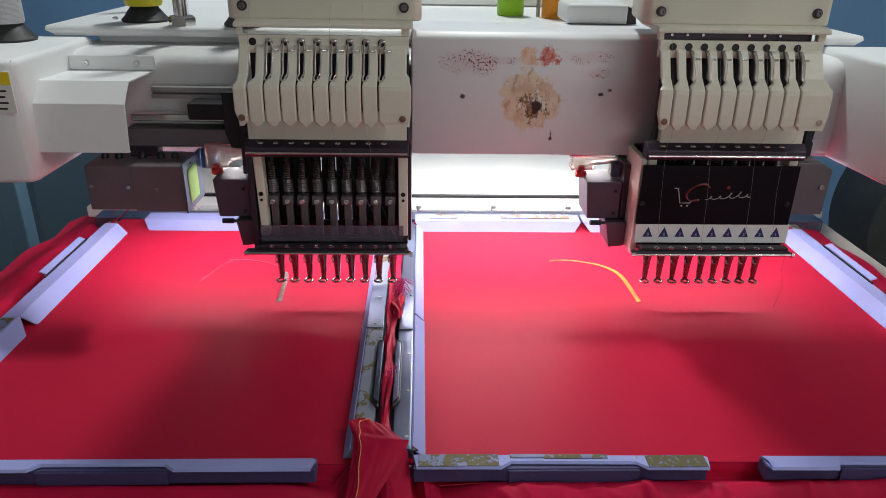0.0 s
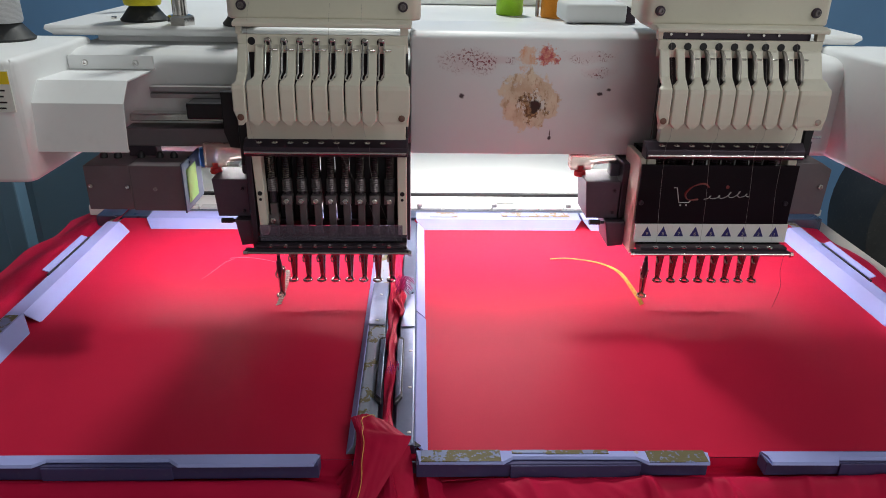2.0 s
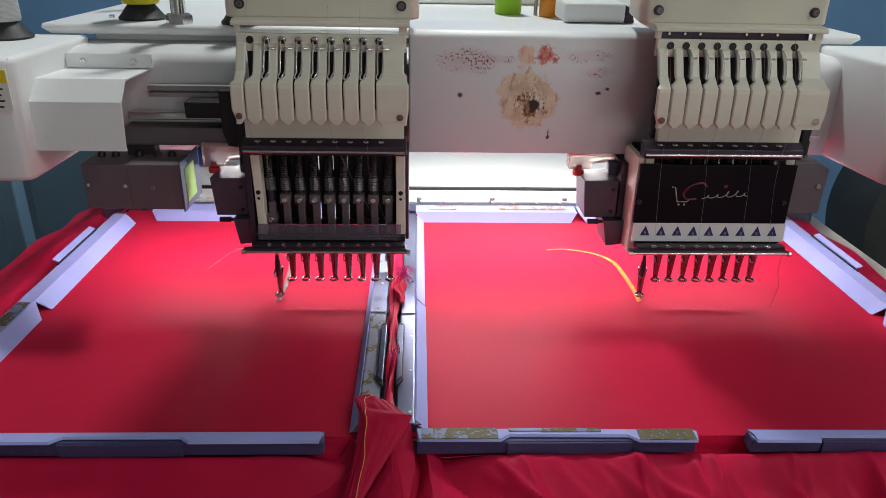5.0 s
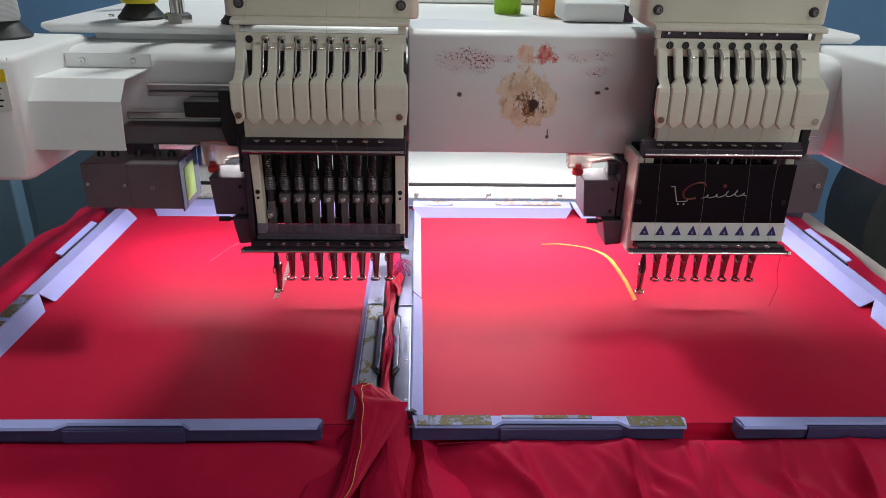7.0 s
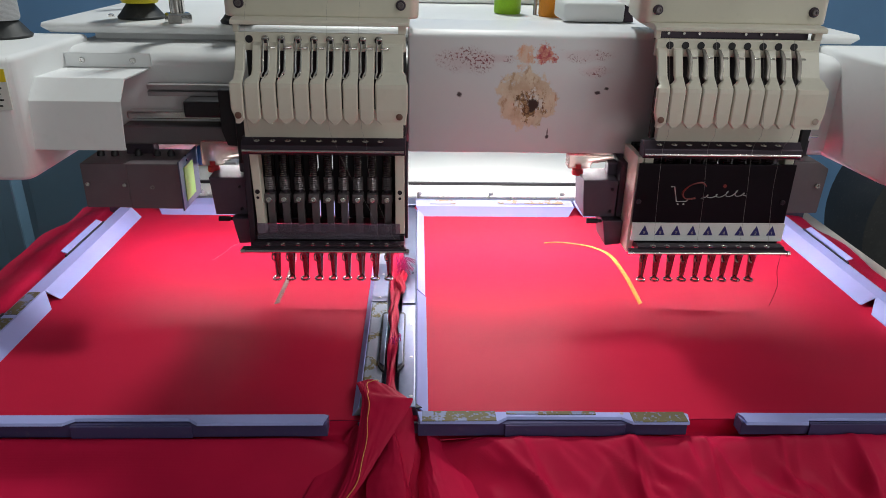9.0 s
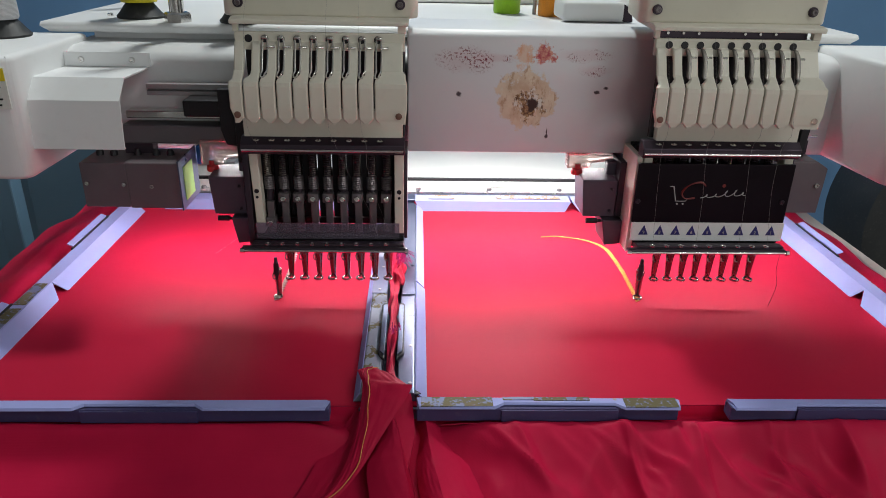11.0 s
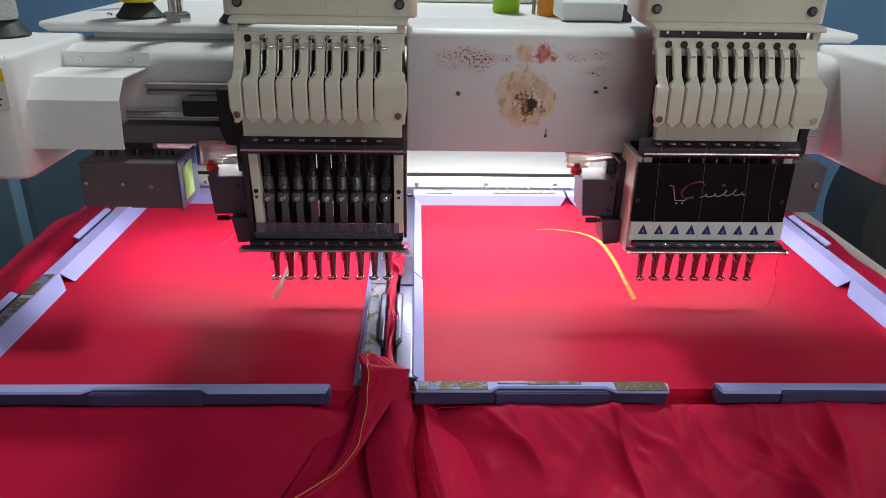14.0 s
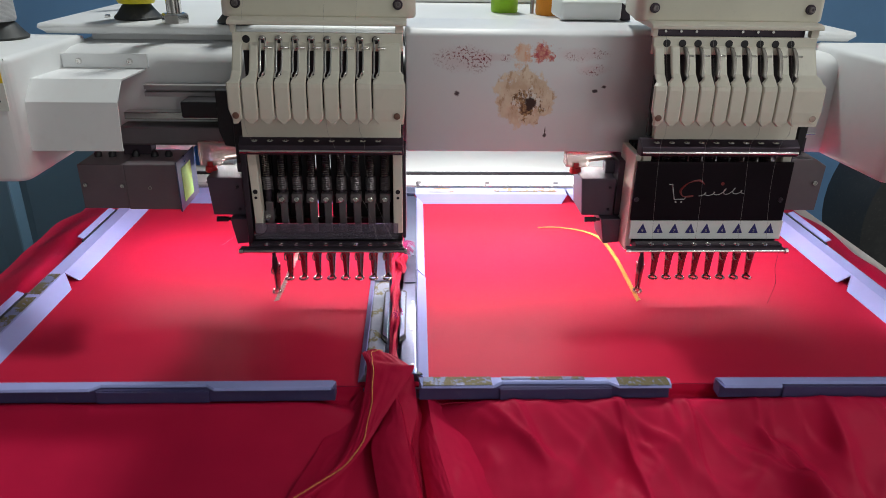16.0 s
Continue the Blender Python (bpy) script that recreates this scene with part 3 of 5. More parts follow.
def embroidery_head(x, sign):
    label = "cream nine-needle embroidery head with a dark sign plate over its needles" if sign else "cream nine-needle embroidery head with open needle bars"
    h = thing("embroidery_head", label, "embroidery head", (x, 0, Z0), "embroidery heads")
    # cover above
    tc = part("top_cover", prism([(-0.0325, 0.034), (-0.0335, 0.024), (-0.0275, 0.0165), (0.1465, 0.0165), (0.1525, 0.024), (0.1515, 0.034), (0.140, 0.11), (-0.020, 0.11)], 0.2965, 0.54, "z", 0.003, seg=3), CREAM, h, "cream plastic tension cover", True)
    part("cover_lip", prism([(-0.003, 0.2915), (-0.003, 0.2955), (0.005, 0.2975), (0.060, 0.2975), (0.060, 0.2935), (0.004, 0.2915)], -0.0235, 0.1435, "x", 0.001), CREAM, tc)
    for sx in (-0.0176, 0.1352):
        part("screw", lathe([(0.0048, 0.0180), (0.0048, 0.0150), (0.0042, 0.0142)], 18, (sx, 0, 0.3092), "y"), GUN, tc, "dark screw washer", True)
        part("screw", screw((sx, 0.0142, 0.3092), 0.0030), CLAMP, tc, "steel socket screw", True)
    # frame behind the visor
    part("slot_plate", box(-0.0200, 0.1400, 0.0, 0.006, 0.268, 0.2845, 0.001), CREAM, h)
    for sx0, sx1 in ((-0.0215, -0.0165), (0.1330, 0.1405)):
        part("pillar", box(sx0, sx1, 0.0005, 0.0075, 0.2846, 0.2965, 0.0005), CREAM, h)
    part("back_block", box(0.0150, 0.1390, 0.030, 0.0895, 0.172, 0.262, 0.002), DARK, h, "black iron needle-case body")
    part("arm", box(0.005, 0.115, 0.0885, 0.30, 0.155, 0.262, 0.004), WHITE, h)
    # made-up dark backing that gives the visor's gaps their shade
    part("dark_slot_backing", box(-0.0120, 0.1300, 0.0065, 0.012, 0.186, 0.280), DARK, h)
    gaps = [-0.0097 + PITCH * k for k in range(9)]
    visor = part("visor", finger(-0.0195, gaps[0], left_edge=True), CREAM, h, "slotted cream thread visor")
    leaf = None
    for g in gaps[:-1]:
        if leaf is None:
            leaf = part("visor_leaf", finger(0, PITCH), CREAM, visor, at=(g, 0, 0))
        else:
            again(leaf, "visor_leaf", (g, 0, 0))
    part("visor_leaf", finger(gaps[-1], 0.1385, right_edge=True), CREAM, visor)
    for sx in (-0.0160, 0.1345):
        part("screw_hole", lathe([(0.0030, -0.0305), (0.0032, -0.0315), (0.0020, -0.0319)], 14, (sx, 0, 0.2132), "y"),
             SOCKET if not (sign and sx > 0) else CLEAR, visor, smooth=True)
    # take-up levers in their slots
    lever = slot = pin = None
    # the slots' round ends are dark discs, with their inner shade painted on
    part("slot_end_disc", lathe([(0.0036, -0.0006), (0.0036, -0.0002)], 16, (gaps[0] + 0.0028, 0, 0.2785), "y"), DARK, h, "dark disc for the shade in a round slot end")
    for g in gaps[1:]:
        if lever is None:
            slot = part("slot_end_disc", lathe([(0.0036, -0.0006), (0.0036, -0.0002)], 16, (0, 0, 0), "y"), DARK, h, "dark disc for the shade in a round slot end", at=(g + 0.0028, 0, 0.2785))
            lever = part("take_up_lever", lever_shape(sign), LEVER if sign else CHROME, h, "dull steel take-up lever" if sign else "chromed take-up lever", True, at=(g + 0.0010, 0.0, 0.0))
            pin = part("lever_pin", lathe([(0.0012, 0.0), (0.0012, 0.0075), (0.0006, 0.0082)], 8, (0, 0, 0), "x"), CHROME, h, smooth=True, at=(g + 0.0050, -0.0078, 0.272 if not sign else 0.268))
        else:
            again(slot, "slot_end_disc", (g + 0.0028, 0, 0.2785))
            again(lever, "take_up_lever", (g + 0.0010, 0.0, 0.0))
            again(pin, "lever_pin", (g + 0.0050, -0.0078, 0.272 if not sign else 0.268))
    part("lower_plate", box(-0.0080 if sign else -0.0185, 0.1375, -0.004, 0.006, 0.1845, 0.212, 0.001), CREAM, h)
    # tension bar
    bar = part("thread_bar", prism([(-0.010, 0.169), (-0.012, 0.172), (-0.012, 0.179), (-0.004, 0.1855), (0.004, 0.1855), (0.004, 0.169)], -0.0215, 0.1400, "x", 0.0008), GUN, h, "dark polished thread guide bar")
    part("bright_rod", lathe([(0.0016, -0.0205), (0.0016, 0.1385)], 10, (0, -0.0125, 0.1735), "x"), CHROME, bar, smooth=True)
    dot = None
    for k in range(9):
        at = (-0.006 + PITCH * k, -0.0085, 0.1828)
        if dot is None:
            dot = part("guide_eye", lathe([(0.0034, 0.0), (0.0034, 0.0006), (0.0022, 0.0008), (0.0016, 0.0)], 12), CHROME, bar, "oval steel thread eye", True, at=at)
        else:
            again(dot, "guide_eye", at)
    # needle box
    part("side_post", prism([(-0.0165, 0.168), (-0.0075, 0.168), (-0.0060, 0.082), (-0.0140, 0.082)], -0.003, 0.012, "y", 0.001), CREAM, h)
    part("side_post", prism([(0.1290, 0.168), (0.1385, 0.168), (0.1385, 0.082), (0.1290, 0.082)], -0.003, 0.012, "y", 0.001), CREAM, h)
    for sx in (-0.0112, 0.1338):
        for z, r in ((0.128, 0.0024), (0.1215, 0.0015)):
            part("post_hole", lathe([(r, -0.0036), (r, -0.0031)], 12, (sx, 0, z), "y"), DARK, h)
    part("side_wall", box(-0.0235, -0.0172, -0.002, 0.050, 0.062, 0.168, 0.001), CREAM if sign else GUN, h)
    part("side_wall", box(0.1387, 0.1420, 0.001, 0.050, 0.075, 0.168, 0.001), GUN, h)
    # made-up dark strips that let the rear light through only in slits
    strip = None
    for k in range(10):
        at = (PITCH * (k - 0.5) + (0.0006 if not sign else 0), 0.034, 0.075)
        if strip is None:
            strip = part("rear_slit_strip", box(-0.0067, 0.0067, 0, 0.006, 0, 0.095), DARK, h, at=at)
        else:
            again(strip, "rear_slit_strip", at)
    part("rear_slit_rail", box(-0.0165, 0.1380, 0.0402, 0.046, 0.113, 0.138), DARK, h)
    part("rear_slit_rail", box(-0.0165, 0.1380, 0.0402, 0.046, 0.164, 0.170), DARK, h)
    # added to block the light slits on the left
    part("rear_slit_cover", box(-0.0165, 0.0400, 0.0462, 0.050, 0.076, 0.170), DARK, h)
    spring = clamp = shaft = foot = None
    bars = []
    for k in range(9):
        xk = PITCH * k
        if spring is None:
            spring = part("spring", coil(0, 0, 0.0, 0.030, 0.0044, 0.0006, 13), FOOT, h, "bright steel coil spring", at=(xk - 0.001, 0.012, 0.140))
            low_spring = part("spring", coil(0, 0, 0.0, 0.014, 0.0046, 0.0011, 6), CLAMP, h, "dark heavy coil spring", at=(xk - 0.001, 0.012, 0.1255))
        else:
            again(spring, "spring", (xk - 0.001, 0.012, 0.140))
            again(low_spring, "spring", (xk - 0.001, 0.012, 0.1255))
        if clamp is None:
            bm = box(-0.0056, 0.0056, -0.008, 0.004, 0.0, 0.0100, 0.001)
            knob = lathe([(0.0029, -0.0081), (0.0029, -0.0112), (0.0022, -0.0118), (0.0014, -0.0118), (0.0012, -0.0105)], 10, (0, 0, 0.0048), "y")
            rod = lathe([(0.0034, -0.025), (0.0034, 0.052)], 10)
            shared_bar = part("needle_bar", rod, GUN, h, "dark steel needle bar", True, at=(xk - 0.001, 0.012, 0.113))
            clamp = part("clamp", bm, CLAMP, shared_bar, "plated steel clamp")
            clamp_screw = part("clamp_screw", knob, CHROME, shared_bar, "bright clamp screw", True)
            bars.append(shared_bar)
        else:
            bars.append(again(shared_bar, "needle_bar", (xk - 0.001, 0.012, 0.113)))
            again(clamp, "clamp", (0, 0, 0), bars[-1])
            again(clamp_screw, "clamp_screw", (0, 0, 0), bars[-1])
        if shaft is None:
            shaft = part("bar_guide", box(-0.0038, 0.0038, 0.005, 0.010, 0, 0.034, 0.001), CLAMP, h, at=(xk, 0, 0.080))
        else:
            again(shaft, "bar_guide", (xk, 0, 0.080))
        if foot is None:
            foot = part("presser_foot", presser_foot(), FOOT, h, "chromed presser foot with a ring sole", True, at=(xk, 0.007, 0.0245))
            active_foot = foot
        else:
            again(foot, "presser_foot", (xk, 0.007, 0.0245))
    nb = lathe([(0.0020, 0.046), (0.0020, 0.022), (0.0009, 0.019), (0.0006, 0.004), (0.0002, 0.0)], 8)
    lathe([(0.0028, 0.040), (0.0032, 0.036), (0.0032, 0.028), (0.0022, 0.024)], 10, (0, 0, 0), "z", nb)
    needle = part("needle", nb, GUN, h, "steel needle in its holder", True, at=(0, 0.007, 0.0300))
    # bottom plate and lip
    base = part("bottom_plate", prism([(-0.0205, 0.0770), (-0.0205, 0.0715), (0.000, 0.0685), (0.000, 0.0730), (-0.012, 0.0770)], -0.0170, 0.1385, "x", 0.0006), GUN, h, "dark smoked bottom plate")
    # dark strip added to stop rear light in the slit above the plate
    part("slit_light_stop", box(-0.0168, 0.1383, -0.0042, -0.0002, 0.0732, 0.0800), DARK, base)
    part("lip_bar", box(-0.0275, 0.1405, -0.024, -0.017, 0.0700, 0.0742, 0.0012), GUN, base)
    part("lip_rod", lathe([(0.0026, -0.0285), (0.0026, -0.024), (0.0014, -0.0235), (0.0014, 0.1400), (0.0030, 0.1405), (0.0030, 0.1435)], 10, (0, -0.0245, 0.0708), "x"), CHROME, base, smooth=True)
    eye = None
    for k in range(9):
        at = (PITCH * k - 0.001, -0.0196, 0.0768)
        if eye is None:
            eye = part("lip_eye", lathe([(0.0030, -0.0007), (0.0030, 0.0004), (0.0018, 0.0009), (0.0010, 0.0)], 12), CHROME, base, "small steel thread eye", True, at=at)
        else:
            again(eye, "lip_eye", at)
    # trimmer at the side
    tr = part("trimmer_box", prism([(-0.0690, 0.132), (-0.0310, 0.132), (-0.0310, 0.090), (-0.0655, 0.090)], 0.030, 0.075, "y", 0.001), TRIM, h, "plum-grey steel trimmer box")
    part("trimmer_foot", prism([(-0.046, 0.0895), (-0.024, 0.0895), (-0.024, 0.062), (-0.041, 0.060)], 0.020, 0.060, "y", 0.001), TRIM, tr)
    part("trimmer_pin", lathe([(0.0030, -0.062), (0.0030, -0.050), (0.0018, -0.0495), (0.0018, -0.040)], 8, (0, 0.028, 0.086), "x"), DARK, tr, smooth=True)
    zt = 0.153 if sign else 0.164
    part("clear_block", prism([(-0.0820, zt), (-0.0320, zt - 0.001), (-0.0320, 0.146), (-0.0560, 0.143), (-0.0580, 0.137), (-0.0820, 0.137)], 0.055, 0.072, "y", 0.0015), CLEAR, tr, "clear plastic tube fitting")
    part("red_knob", lathe([(0.0060, 0.134), (0.0066, 0.136), (0.0060, 0.140), (0.0042, 0.141), (0.0042, 0.146)], 14, (-0.0705, 0.058, -0.004)), RED, tr, "red plastic knob", True)
    part("solenoid", box(-0.0400, -0.0240, 0.046, 0.060, 0.1325, 0.148, 0.002), TRIM, tr)
    part("rear_bracket", box(-0.0300, -0.0190, 0.030, 0.088, 0.090, 0.152, 0.001), GUN, tr)
    for sx, sz in ((-0.037, 0.122), (-0.037, 0.097)):
        part("screw", screw((sx, 0.0295, sz), 0.0018), GUN, tr, smooth=True)
    if sign:
        sign_plate(h)
        part("thread", tube([curve([(0.1345, -0.0245, 0.0715), (0.1330, -0.027, 0.052), (0.1360, -0.029, 0.035), (0.1300, -0.032, 0.012)], i / 12) for i in range(13)], 0.00018, 4), DARK, h, "loose dark thread end")
        part("tension_rail", box(-0.0165, 0.1330, 0.012, 0.022, 0.2810, 0.2960, 0.001), GUN, h, "dark rail seen through the slot")
        for k in (0, 1, 2, 5, 6, 7):
            part("tension_stud", lathe([(0.0014, 0.0095), (0.0014, 0.012)], 8, (-0.006 + PITCH * k, 0, 0.2885), "y"), CHROME, h, smooth=True)
        part("side_lug", prism([(0.1415, 0.198), (0.151, 0.200), (0.149, 0.176), (0.1415, 0.174)], 0.0, 0.020, "y", 0.001), DARK, h)
        part("side_pin", lathe([(0.0012, 0.149), (0.0012, 0.164)], 8, (0, 0.010, 0.188), "x"), CHROME, h, smooth=True)
    else:
        part("smoked_guard", box(-0.0140, 0.1340, -0.0078, -0.0050, 0.0772, 0.0945, 0.0006), SMOKED, h, "smoked plastic guard strip")
        part("tray_back", box(-0.0165, 0.1380, 0.0240, 0.0280, 0.0690, 0.0890), DARK, h)
        part("strap", box(-0.0330, -0.0215, 0.020, 0.060, 0.150, 0.200, 0.002), DARK, h)
    # loose threads down the front
    rnd = random.Random(7 if sign else 3)
    for k in ((0, 3, 6, 8) if sign else (0, 5, 7)):
        gx = gaps[k] + 0.004
        pts = [(gx - 0.004, -0.004, 0.286), (gx - 0.003, -0.036, 0.209), (PITCH * k - 0.004, -0.0145, 0.181), (PITCH * k + rnd.uniform(-0.004, 0.004), -0.0125, 0.135 + rnd.uniform(-0.01, 0.01)), (PITCH * k - 0.002, -0.0235, 0.079)]
        if not sign:
            pts = [(gx - 0.004, 0.0145, 0.312), (gx - 0.004, -0.004, 0.288), (gx - 0.002, -0.0358, 0.2105), (PITCH * k - 0.004, -0.0150, 0.181)]
            if k == 7:
                pts += [(0.103, -0.010, 0.150), (0.122, -0.018, 0.095), (0.138, -0.025, 0.073)]
            if k == 5:
                pts += [(0.083, -0.009, 0.150), (0.104, -0.012, 0.110), (0.114, -0.022, 0.078)]
        part("thread", tube([curve(pts, i / 16) for i in range(17)], 0.00012, 4), THREAD_LINE, h, "fine pale thread")
    return h, active_foot, needle, bars[0]


def sign_plate(h):
    y0, y1 = -0.0075, -0.0045
    s = part("sign_panel", box(-0.0225, 0.1400, y0, y1, 0.0985, 0.1625, 0.0005), SIGN, h, "dark plum sign plate with a worn script mark")
    low = part("white_strip", box(-0.0215, 0.1415, y0, y1, 0.0775, 0.0983, 0.0005), LIPWHITE, h, "white number strip with navy triangles")
    y = y0 - 0.0004
    for k in range(9):
        x = -0.0085 + 0.01710 * k
        part("triangle", prism([(x - 0.0052, 0.0845), (x + 0.0052, 0.0845), (x, 0.0955)], y, y0, "y"), NAVY, low)
        letters(str(9 - k), 0.0050, Matrix.Translation((x, y - 0.0002, 0.0857)) @ pose(0, 0, 0, 90), GREYINK, low)
    for sx in (-0.0190, 0.1330):
        part("screw", screw((sx + 0.0, y0, 0.122), 0.0026), GUN, s, "dark screw", True)
    # mark: cart outline, red swash and a silver line of script drawn as a plain wave
    part("cart_mark", tube([(0.0130, y, 0.1385), (0.0165, y, 0.1385), (0.0205, y, 0.1225), (0.0310, y, 0.1225), (0.0325, y, 0.1250)], 0.0006, 4), GREYINK, s)
    for sx in (0.0225, 0.0285):
        part("cart_wheel", lathe([(0.0010, y - 0.0003), (0.0010, y + 0.0003)], 8, (sx, 0, 0.1195), "y"), GREYINK, s)
    red = [(0.0500, 0.1390), (0.0440, 0.1430), (0.0330, 0.1400), (0.0260, 0.1320), (0.0300, 0.1255), (0.0400, 0.1260)]
    part("red_swash", tube([curve([(a, y, b) for a, b in red], i / 32) for i in range(33)], [0.0005 + 0.0007 * abs(math.sin(i * 0.25)) for i in range(33)], 4), REDINK, s)
    wave = []
    for i in range(81):
        a = i / 80 * 5.0
        lift = (1.0, 1.0, 1.9, 2.0, 1.0, 1.0)[int(a)]
        wave.append((0.0460 + 0.0094 * a + 0.0022 * math.sin(2 * math.pi * a) + 0.0010 * lift * (1 - math.cos(2 * math.pi * a)), y, 0.1262 + 0.0006 * a + 0.0026 * lift * (1 - math.cos(2 * math.pi * a)) / 2 * 1.3))
    part("silver_stroke", tube(wave, 0.00045, 4), GREYINK, s, "silver wavy line")
    part("red_dot", lathe([(0.0019, y - 0.0002), (0.0019, y + 0.0002)], 10, (0.0690, 0, 0.1395), "y"), REDINK, s)


# ---- moving frame with its clips ----
def clip(name, parent, length, width, m, label, handle=(), flat=0.55, mat=None, lip=0.0005, drop=0.016, cuts=(0.006, 0.006), ledge=0.0012, straight=False, mitre=(0.0, 0.0), ramp=0.008, taper=(0.004, 0.004)):
    """A folded clip: along local x from 0 to length, its inner edge on the cloth at local y 0, rising to a flat top.
    handle: stretches along x where the top is cut back for the fingers."""
    inner = width * (1 - flat)
    top = 0.011
    stops = [0.0, taper[0]]
    for a, b in handle:
        stops += [a, a + ramp, b - ramp, b]
    stops += [length - taper[1], length]
    rows = []
    bm = bmesh.new()
    for x in stops:
        back = width
        for a, b in handle:
            if a + ramp / 2 < x < b - ramp / 2:
                back = width - 0.006
        start = 0.0
        if x == 0.0:
            start = cuts[0]
        if x == length:
            start = cuts[1]
        zs = top * start / inner if start < inner else top
        prof = [(start, lip + zs * 0.9), (max(inner, start + 0.001), top), (back - 0.0015, top + 0.0005), (back, top - 0.001), (back, top - 0.004), (width + ledge, top - 0.0045), (width + ledge * 1.2, top - drop), (width - 0.001, top - drop), (width - 0.001, top - 0.0055), (back - 0.002, top - 0.002), (max(inner, start + 0.001), top - 0.0018), (start, lip + zs * 0.9 - 0.0005)]
        if straight:
            prof[4:9] = [(back, top - 0.0014), (back, top - 0.0016), (back - 0.0005, top - 0.0018), (back - 0.0010, top - 0.0019), (back - 0.0015, top - 0.0020)]
        slant = mitre[0] if x == 0.0 else mitre[1] if x == length else 0.0
        rows.append([bm.verts.new(m @ Vector((x + slant * min(1.0, y / width), y, z))) for y, z in prof])
    n = len(rows[0])
    for r, s in zip(rows, rows[1:]):
        for i in range(n):
            bm.faces.new((r[i], r[(i + 1) % n], s[(i + 1) % n], s[i]))
    bm.faces.new(rows[0])
    bm.faces.new(rows[-1][::-1])
    return part(name, bm, mat or LILAC, parent, label)


def rivet(parent, x, y, z):
    part("rivet", lathe([(0.0017, z), (0.0017, z + 0.0004), (0.0010, z + 0.0006)], 10, (x, y, 0)), STEEL, parent, "small steel rivet", True)


def border_frame():
    f = thing("border_frame", "steel border frame with zinc-plated clips holding the red cloth", "embroidery frame", (0, 0, Z0))
    # rails below the clips
    rail_f = part("front_rail", box(-0.300, 0.740, -0.2098, -0.2000, -0.012, -0.0015, 0.001), PLATE, f)
    part("side_rail", box(-0.2790, -0.2500, -0.2129, 0.30, -0.014, -0.0015, 0.001), FLAKED, f)
    part("side_rail", box(0.6720, 0.7000, -0.2129, 0.30, -0.014, -0.0015, 0.001), FLAKED, f)
    part("rear_rail", box(-0.300, 0.740, 0.3001, 0.330, -0.014, 0.0030, 0.001), PLATE, f)
    # carriage at the rear, with clamps
    c = part("carriage", box(-0.33, 0.76, 0.345, 0.395, -0.014, 0.002, 0.002), TABLE, f, "pale carriage bar")
    part("carriage_edge", box(-0.33, 0.76, 0.3952, 0.402, -0.012, 0.0055, 0.001), DARK, c, "dark rear edge")
    for k in range(29):
        x = -0.270 + 0.0355 * k
        part("clamp", box(x, x + 0.031, 0.331, 0.344, -0.004, 0.006, 0.0015), PALE, c, "pale steel clamp")
    for k in range(10):
        part("clamp_screw", lathe([(0.0042, 0.003), (0.0042, 0.0085), (0.003, 0.0100)], 12, (-0.285 + 0.110 * k, 0.338, 0)), STEEL, c, smooth=True)
    part("clamp_latch", box(0.270, 0.298, 0.3605, 0.377, 0.0022, 0.005, 0.001), PALE, c)
    flip = Matrix.Diagonal((1, -1, 1, 1))
    # front clips: inner edge at the cloth, top towards the front
    front = lambda x, y, turn=0.0: Matrix.Translation((x, y, 0.0)) @ Matrix.Rotation(turn, 4, "Z") @ flip
    clip("clip", f, 0.300, 0.0145, front(-0.2190, -0.2148), "long zinc-plated clip with a finger recess", [(0.090, 0.196)], 0.88, drop=0.0056, straight=True, cuts=(0.001, 0.003), mitre=(0.0, -0.005))
    k = clip("clip", f, 0.2255, 0.0165, front(0.1525, -0.2112, -0.0125), "clip with brown tape remains", [(0.066, 0.176)], 0.88, drop=0.0056, straight=True, cuts=(0.001, 0.003), mitre=(0.003, -0.003))
    for x0, x1, y0, y1 in ((0.1565, 0.217, -0.2268, -0.2140), (0.226, 0.252, -0.2180, -0.2142), (0.252, 0.300, -0.2190, -0.2146), (0.329, 0.374, -0.2290, -0.2160)):
        part("tape_patch", box(x0, x1, y0, y1, 0.0112, 0.0119), TAPED, k, "flaked brown tape")
    rivet(k, 0.165, -0.216, 0.0108), rivet(k, 0.262, -0.217, 0.0108), rivet(k, 0.322, -0.217, 0.0108)
    clip("clip", f, 0.2450, 0.0165, front(0.4185, -0.2145, -0.0130), "long zinc-plated clip with a finger recess", [(0.055, 0.165)], 0.88, drop=0.0056, straight=True, cuts=(0.001, 0.001), mitre=(0.009, 0.0), ramp=0.003)
    clip("clip", f, 0.080, 0.0145, front(-0.3050, -0.2148), "short zinc-plated clip", (), 0.72, drop=0.0056, straight=True)
    # fronts turned from the light: drawn dark as separate boxes
    for x0, x1 in ((-0.3040, -0.2260), (-0.2180, 0.0800), (0.1530, 0.3750), (0.4200, 0.6620)):
        part("rail_front", box(x0, x1, -0.2266, -0.2135, -0.0036, 0.0086, 0.0006), RAIL_SHADED, f, "front of the rail, its shade painted in dark blue")
    for x0, x1 in ((-0.1240, -0.0280), (0.2240, 0.3230), (0.4770, 0.5800)):
        part("finger_grip", box(x0, x1, -0.2284, -0.2268, -0.0034, 0.0080, 0.0005), RAIL_SHADED, f, "dark finger grip below the clip")
    # rear clips
    rear = lambda x: Matrix.Translation((x, 0.2600, 0.0))
    clip("clip", f, 0.3000, 0.040, rear(-0.2190), "long zinc-plated clip", (), 0.68, cuts=(0.0125, 0.0125), taper=(0.009, 0.010))
